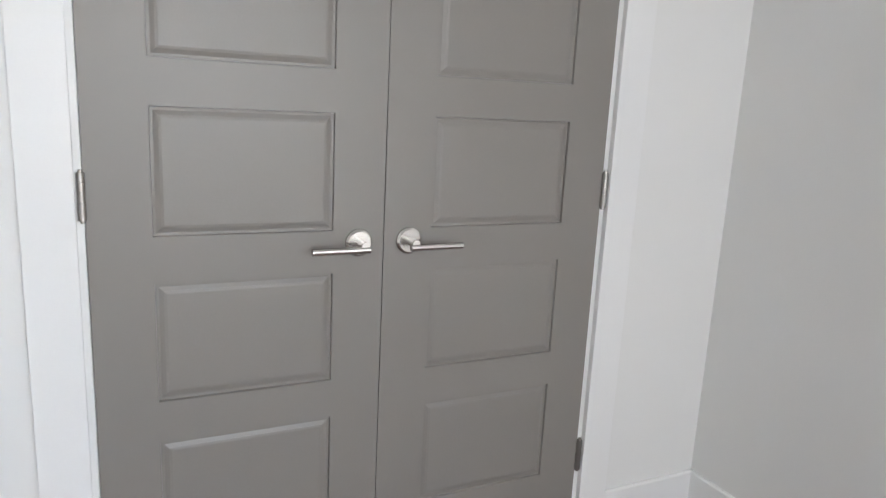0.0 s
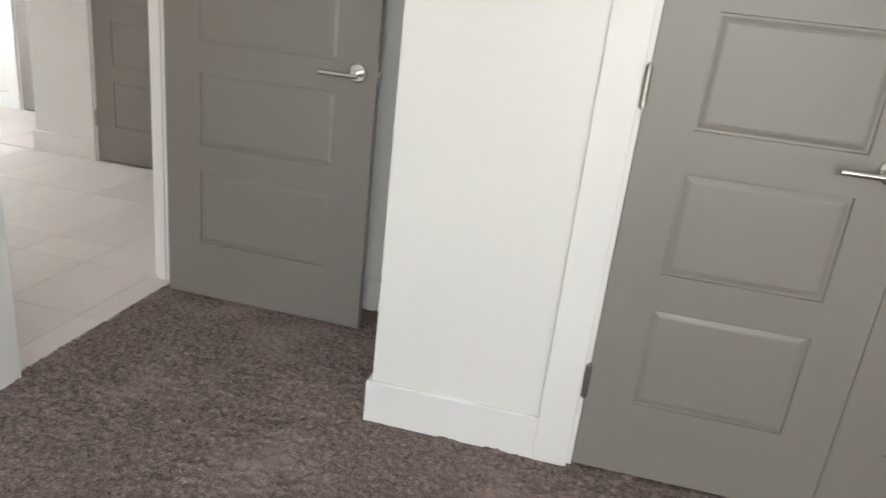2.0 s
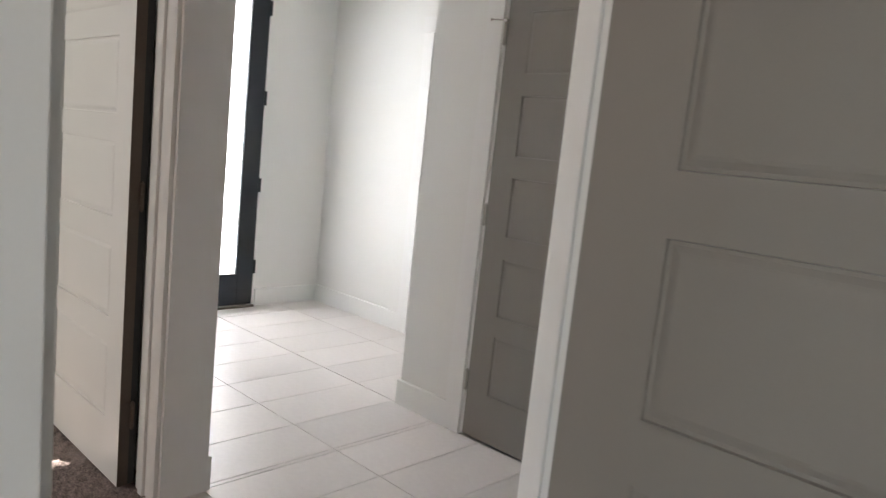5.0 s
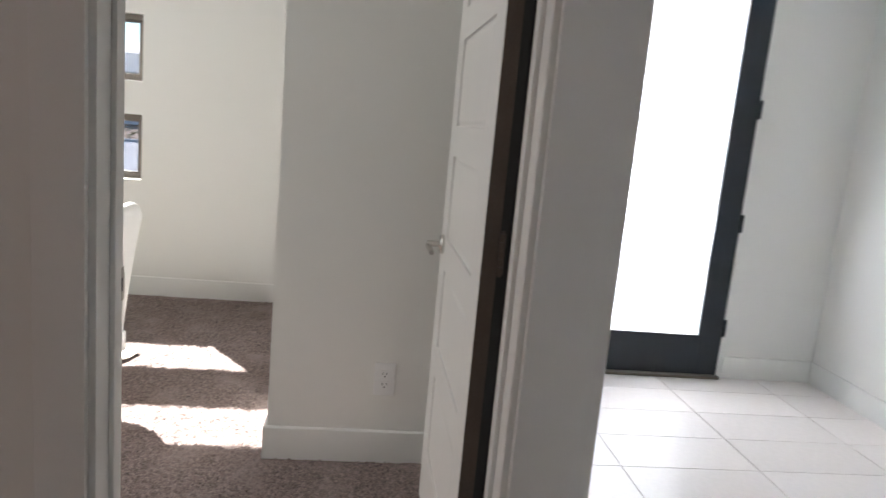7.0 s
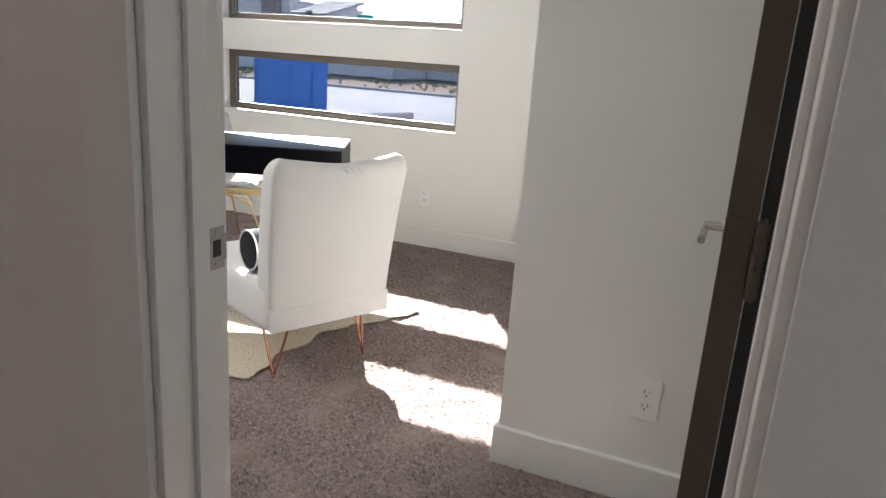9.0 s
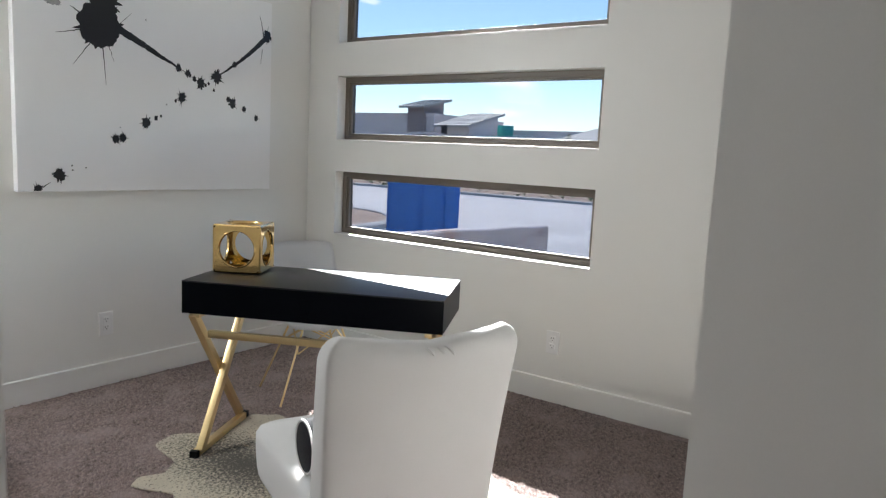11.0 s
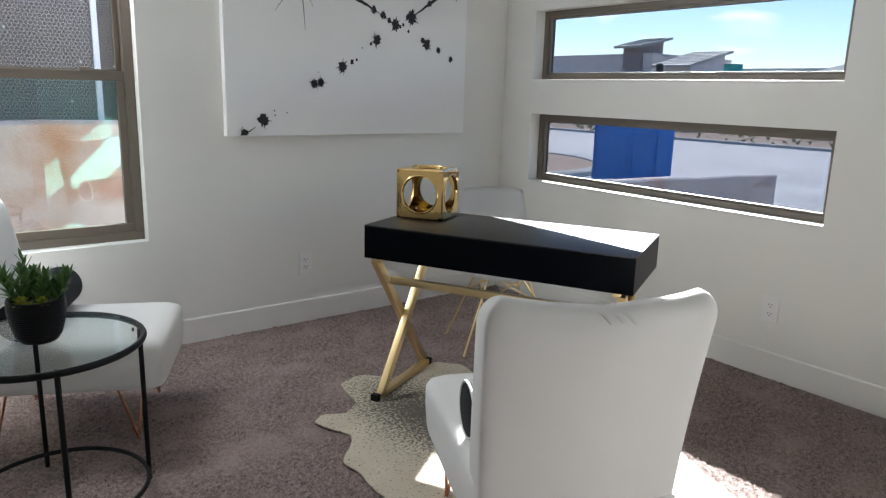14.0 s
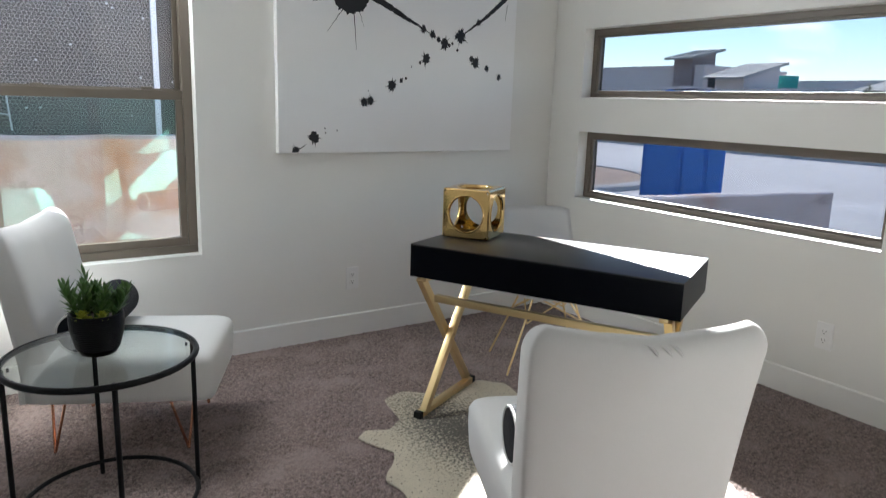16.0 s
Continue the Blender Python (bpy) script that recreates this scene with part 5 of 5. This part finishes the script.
# far houses of the street, one storey, stuccoed, with shed roofs
def far_house(m, length, depth, height, label, shed=None, windows=()):
    h = thing("far_house", m, label, "house", "houses across the street")
    bm = bmesh.new()
    box(bm, 0, depth, 0, length, 0, height, 0.05)
    part("wall", bm, STUCCO_TAN, h, "tan stucco wall")
    bm = bmesh.new()
    box(bm, -0.05, depth + 0.05, -0.05, length + 0.05, height, height + 0.18, 0.03)
    part("parapet", bm, STUCCO_TAN, h)
    for y, z, w, hh in windows:
        bm = bmesh.new()
        box(bm, depth, depth + 0.06, y, y + w, z, z + hh)
        pane = part("window", bm, PANE_DARK, h, "dark far window")
        bm = bmesh.new()
        box(bm, depth, depth + 0.1, y - 0.06, y + w + 0.06, z - 0.08, z)
        part("sill", bm, STUCCO_TAN, pane)
    if shed:
        y0, y1, zf, zb, run, over, tower = shed
        front = depth + 0.9
        slope = (zb - zf) / run
        bm = bmesh.new()
        loft(bm, [[(x, y0, 0), (x, y1, 0), (x, y1, zf + slope * (front - x)), (x, y0, zf + slope * (front - x))] for x in (front - run + 0.5, depth + 0.3)])
        part("tower", bm, tower, h, "taller volume under the shed roof")
        bm = bmesh.new()
        loft(bm, [[(front - run, y, zb), (front, y, zf), (front, y, zf + 0.17), (front - run, y, zb + 0.17)] for y in (y0 - over, y1 + over)])
        roof = part("shed_roof", bm, ROOF, h, "grey sloping shed roof")
        n = 9
        for k in range(1, n):
            bm = bmesh.new()
            x = front - run * k / n
            z = zf + slope * (front - x) + 0.17
            square_bar(bm, (x, y0 - over, z), (x, y1 + over, z), 0.09, 0.05, 0)
            part("roof_course", bm, ROOF, roof)
    return h


FAR = GROUND_Z + 0.05
far_house(pose(-56, -52, FAR), 22.0, 10, 4.7, "far tan stucco house with a shed-roofed tower", (19.7, 21.25, 5.2, 5.95, 3.6, 0.4, STUCCO_BROWN), ((12.0, 2.0, 1.1, 1.0), (14.2, 2.0, 1.1, 1.0), (17.0, 2.0, 1.2, 1.0)))
far_house(pose(-55, -30.0, FAR), 9.0, 10, 3.1, "far grey house with a wide shed roof", (1.6, 4.0, 3.78, 4.93, 4.9, 0.3, STUCCO_TAN), ((7.2, 1.4, 0.8, 0.8),))
far_house(pose(-62, -27.5, FAR), 7.5, 10, 3.85, "far tan stucco house with a flat parapet", None, ((1.4, 1.8, 1.2, 1.0), (4.4, 1.8, 1.2, 1.0)))
hip = thing("far_house", pose(-60, -21.2, FAR), "far low house with a grey hipped roof", "house", "houses across the street")
bm = bmesh.new()
box(bm, 0, 10, 0, 9, 0, 3.3, 0.04)
part("wall", bm, STUCCO_TAN, hip)
bm = bmesh.new()
loft(bm, [[(-0.6 + i * 0.5, -0.6 + i * 0.45, z), (10.6 - i * 0.5, -0.6 + i * 0.45, z), (10.6 - i * 0.5, 9.6 - i * 0.45, z), (-0.6 + i * 0.5, 9.6 - i * 0.45, z)] for i, z in ((0, 3.3), (7, 4.7))])
part("hipped_roof", bm, ROOF, hip, "grey hipped roof")
bm = bmesh.new()
rod(bm, (-50, -26.3, FAR), (-50, -26.3, FAR + 4.25), 0.7, 24)
solid("water_tank", bm, TEAL, "teal round tank among far houses", "tank", smooth=True)
rng = random.Random(11)
bm = bmesh.new()
for k in range(900):
    x, y = rng.uniform(-46, -33.5), rng.uniform(-60, 20)
    r = rng.uniform(0.05, 0.17)
    for i in range(7):
        a = rng.uniform(0, 6.28)
        p = Vector((x, y, FAR - 0.05))
        q = p + Vector((math.cos(a) * r, math.sin(a) * r, r * rng.uniform(0.7, 1.4)))
        side = Vector((-math.sin(a), math.cos(a), 0)) * r * 0.35
        vs = [bm.verts.new(v) for v in (p - side * 0.3, p + side * 0.3, q + side, q - side)]
        bm.faces.new(vs)
tagged(solid("desert_scrub", bm, SCRUB, "low green desert scrub across the road", "scrub", "stuff"))
for x, y, h in ((-47, -19.5, 3.6), (-40, -34, 1.6)):
    tree = thing("far_tree", pose(x, y, FAR), "small dark green conical far tree", "tree", "far trees")
    bm = bmesh.new()
    rod(bm, (0, 0, -0.05), (0, 0, h * 0.9), 0.09, 8, 0.02)
    part("trunk", bm, STUCCO_BROWN, tree)
    bm = bmesh.new()
    for k in range(220):
        f = rng.random() ** 0.8
        a = rng.uniform(0, 6.28)
        r = (1 - f) * 0.28 * h * rng.uniform(0.4, 1)
        c = Vector((math.cos(a) * r, math.sin(a) * r, h * (0.15 + 0.85 * f)))
        d = Vector((math.cos(a), math.sin(a), rng.uniform(-0.3, 0.5))) * 0.22
        sd = Vector((-math.sin(a), math.cos(a), 0.3)) * 0.1
        bm.faces.new([bm.verts.new(v) for v in (c - sd, c + d * 0.4 - sd * 0.2, c + d, c + sd)])
    part("crown", bm, SCRUB, tree, "ragged green crown")

# ------------------------------------------------------------------ carpets: tufted pile as real relief
def carpet(name, x0, x1, y0, y1, step, label):
    nx, ny = int((x1 - x0) / step) + 1, int((y1 - y0) / step) + 1
    r = np.random.RandomState(5)
    gx, gy = np.meshgrid(np.linspace(x0, x1, nx), np.linspace(y0, y1, ny), indexing="ij")
    jx, jy = r.uniform(-0.38, 0.38, gx.shape) * step, r.uniform(-0.38, 0.38, gx.shape) * step
    for j in (jx, jy):
        j[0], j[-1], j[:, 0], j[:, -1] = 0, 0, 0, 0
    z = r.uniform(-0.007, 0.005, gx.shape) + 0.003 * np.sin(gx * 23 + 2 * np.sin(gy * 17)) * np.sin(gy * 19 + 1.5 * np.sin(gx * 13))
    co = np.stack([gx + jx, gy + jy, z], -1).reshape(-1, 3)
    idx = np.arange(nx * ny).reshape(nx, ny)
    quads = np.stack([idx[:-1, :-1], idx[1:, :-1], idx[1:, 1:], idx[:-1, 1:]], -1).reshape(-1, 4)
    me = bpy.data.meshes.new(name)
    me.vertices.add(len(co))
    me.vertices.foreach_set("co", co.ravel())
    me.loops.add(quads.size)
    me.loops.foreach_set("vertex_index", quads.ravel())
    me.polygons.add(len(quads))
    me.polygons.foreach_set("loop_start", np.arange(0, quads.size, 4))
    me.update(calc_edges=True)
    me.materials.append(CARPET)
    me.shade_smooth()
    return tagged(new(name, me), label, "carpet", "", "structure")


carpet("carpet_bedroom", -1.80, BED_E, -0.6, ALCOVE_Y, 0.0085, "mauve-brown tufted plush carpet in the bedroom")
carpet("carpet_bedroom_rear", -1.80, BED_E, BED_S, -0.6, 0.03, "mauve-brown tufted plush carpet at the bedroom's rear")
carpet("carpet_office", OFF_W, -3.43, OFF_S, OFF_N, 0.0085, "mauve-brown tufted plush carpet in the office")

# ------------------------------------------------------------------ tiled floor of hall and foyer
tiles = thing("tile_floor", pose(0, 0, 0), "pale grey rectangular porcelain floor tiles", "tile floor", "", "structure")
shared = {}


def tile(x0, x1, y0, y1):
    key = (round(x1 - x0, 3), round(y1 - y0, 3))
    if key not in shared:
        bm = bmesh.new()
        box(bm, 0, x1 - x0 - 0.0035, 0, y1 - y0 - 0.0035, -0.012, 0.0, 0.0012)
        shared[key] = mesh_of("tile", bm, TILE)
    part("tile", shared[key], TILE, tiles, at=Matrix.Translation((x0 + 0.00175, y0 + 0.00175, 0.001)))


def lay(x_lo, x_hi, y_lo, y_hi):
    """Tiles 0.3 by 0.6 m on the common grid, cut at the room's edge."""
    gx, gy, w, l = -4.885, 2.438, 0.298, 0.598
    i = math.floor((x_lo - gx) / w)
    while gx + i * w < x_hi - 1e-6:
        j = math.floor((y_lo - gy) / l)
        while gy + j * l < y_hi - 1e-6:
            a, b = max(gx + i * w, x_lo), min(gx + (i + 1) * w, x_hi)
            c, d = max(gy + j * l, y_lo), min(gy + (j + 1) * l, y_hi)
            if b - a > 0.012 and d - c > 0.012:
                tile(a, b, c, d)
            j += 1
        i += 1


lay(HALL_W, -1.802, 0.853, 1.642)
lay(HALL_W, HALL_E, HALL_S, 0.853)
lay(HALL_W, HALL_E, 1.642, HALL_N)
lay(FOYER_W, HALL_W, FOYER_S, HALL_N)
lay(FOYER_W, STUB_X, HALL_N, FOYER_N)
lay(-3.43, HALL_W, 0.853, 1.662)
bm = bmesh.new()
box(bm, FOYER_W, HALL_W, OFF_N + 0.05, FOYER_N, -0.02, -0.0025)
box(bm, HALL_W, HALL_E + 0.05, HALL_S, HALL_N, -0.02, -0.0025)
part("grout_bed", bm, GROUT, tiles, "grey grout")
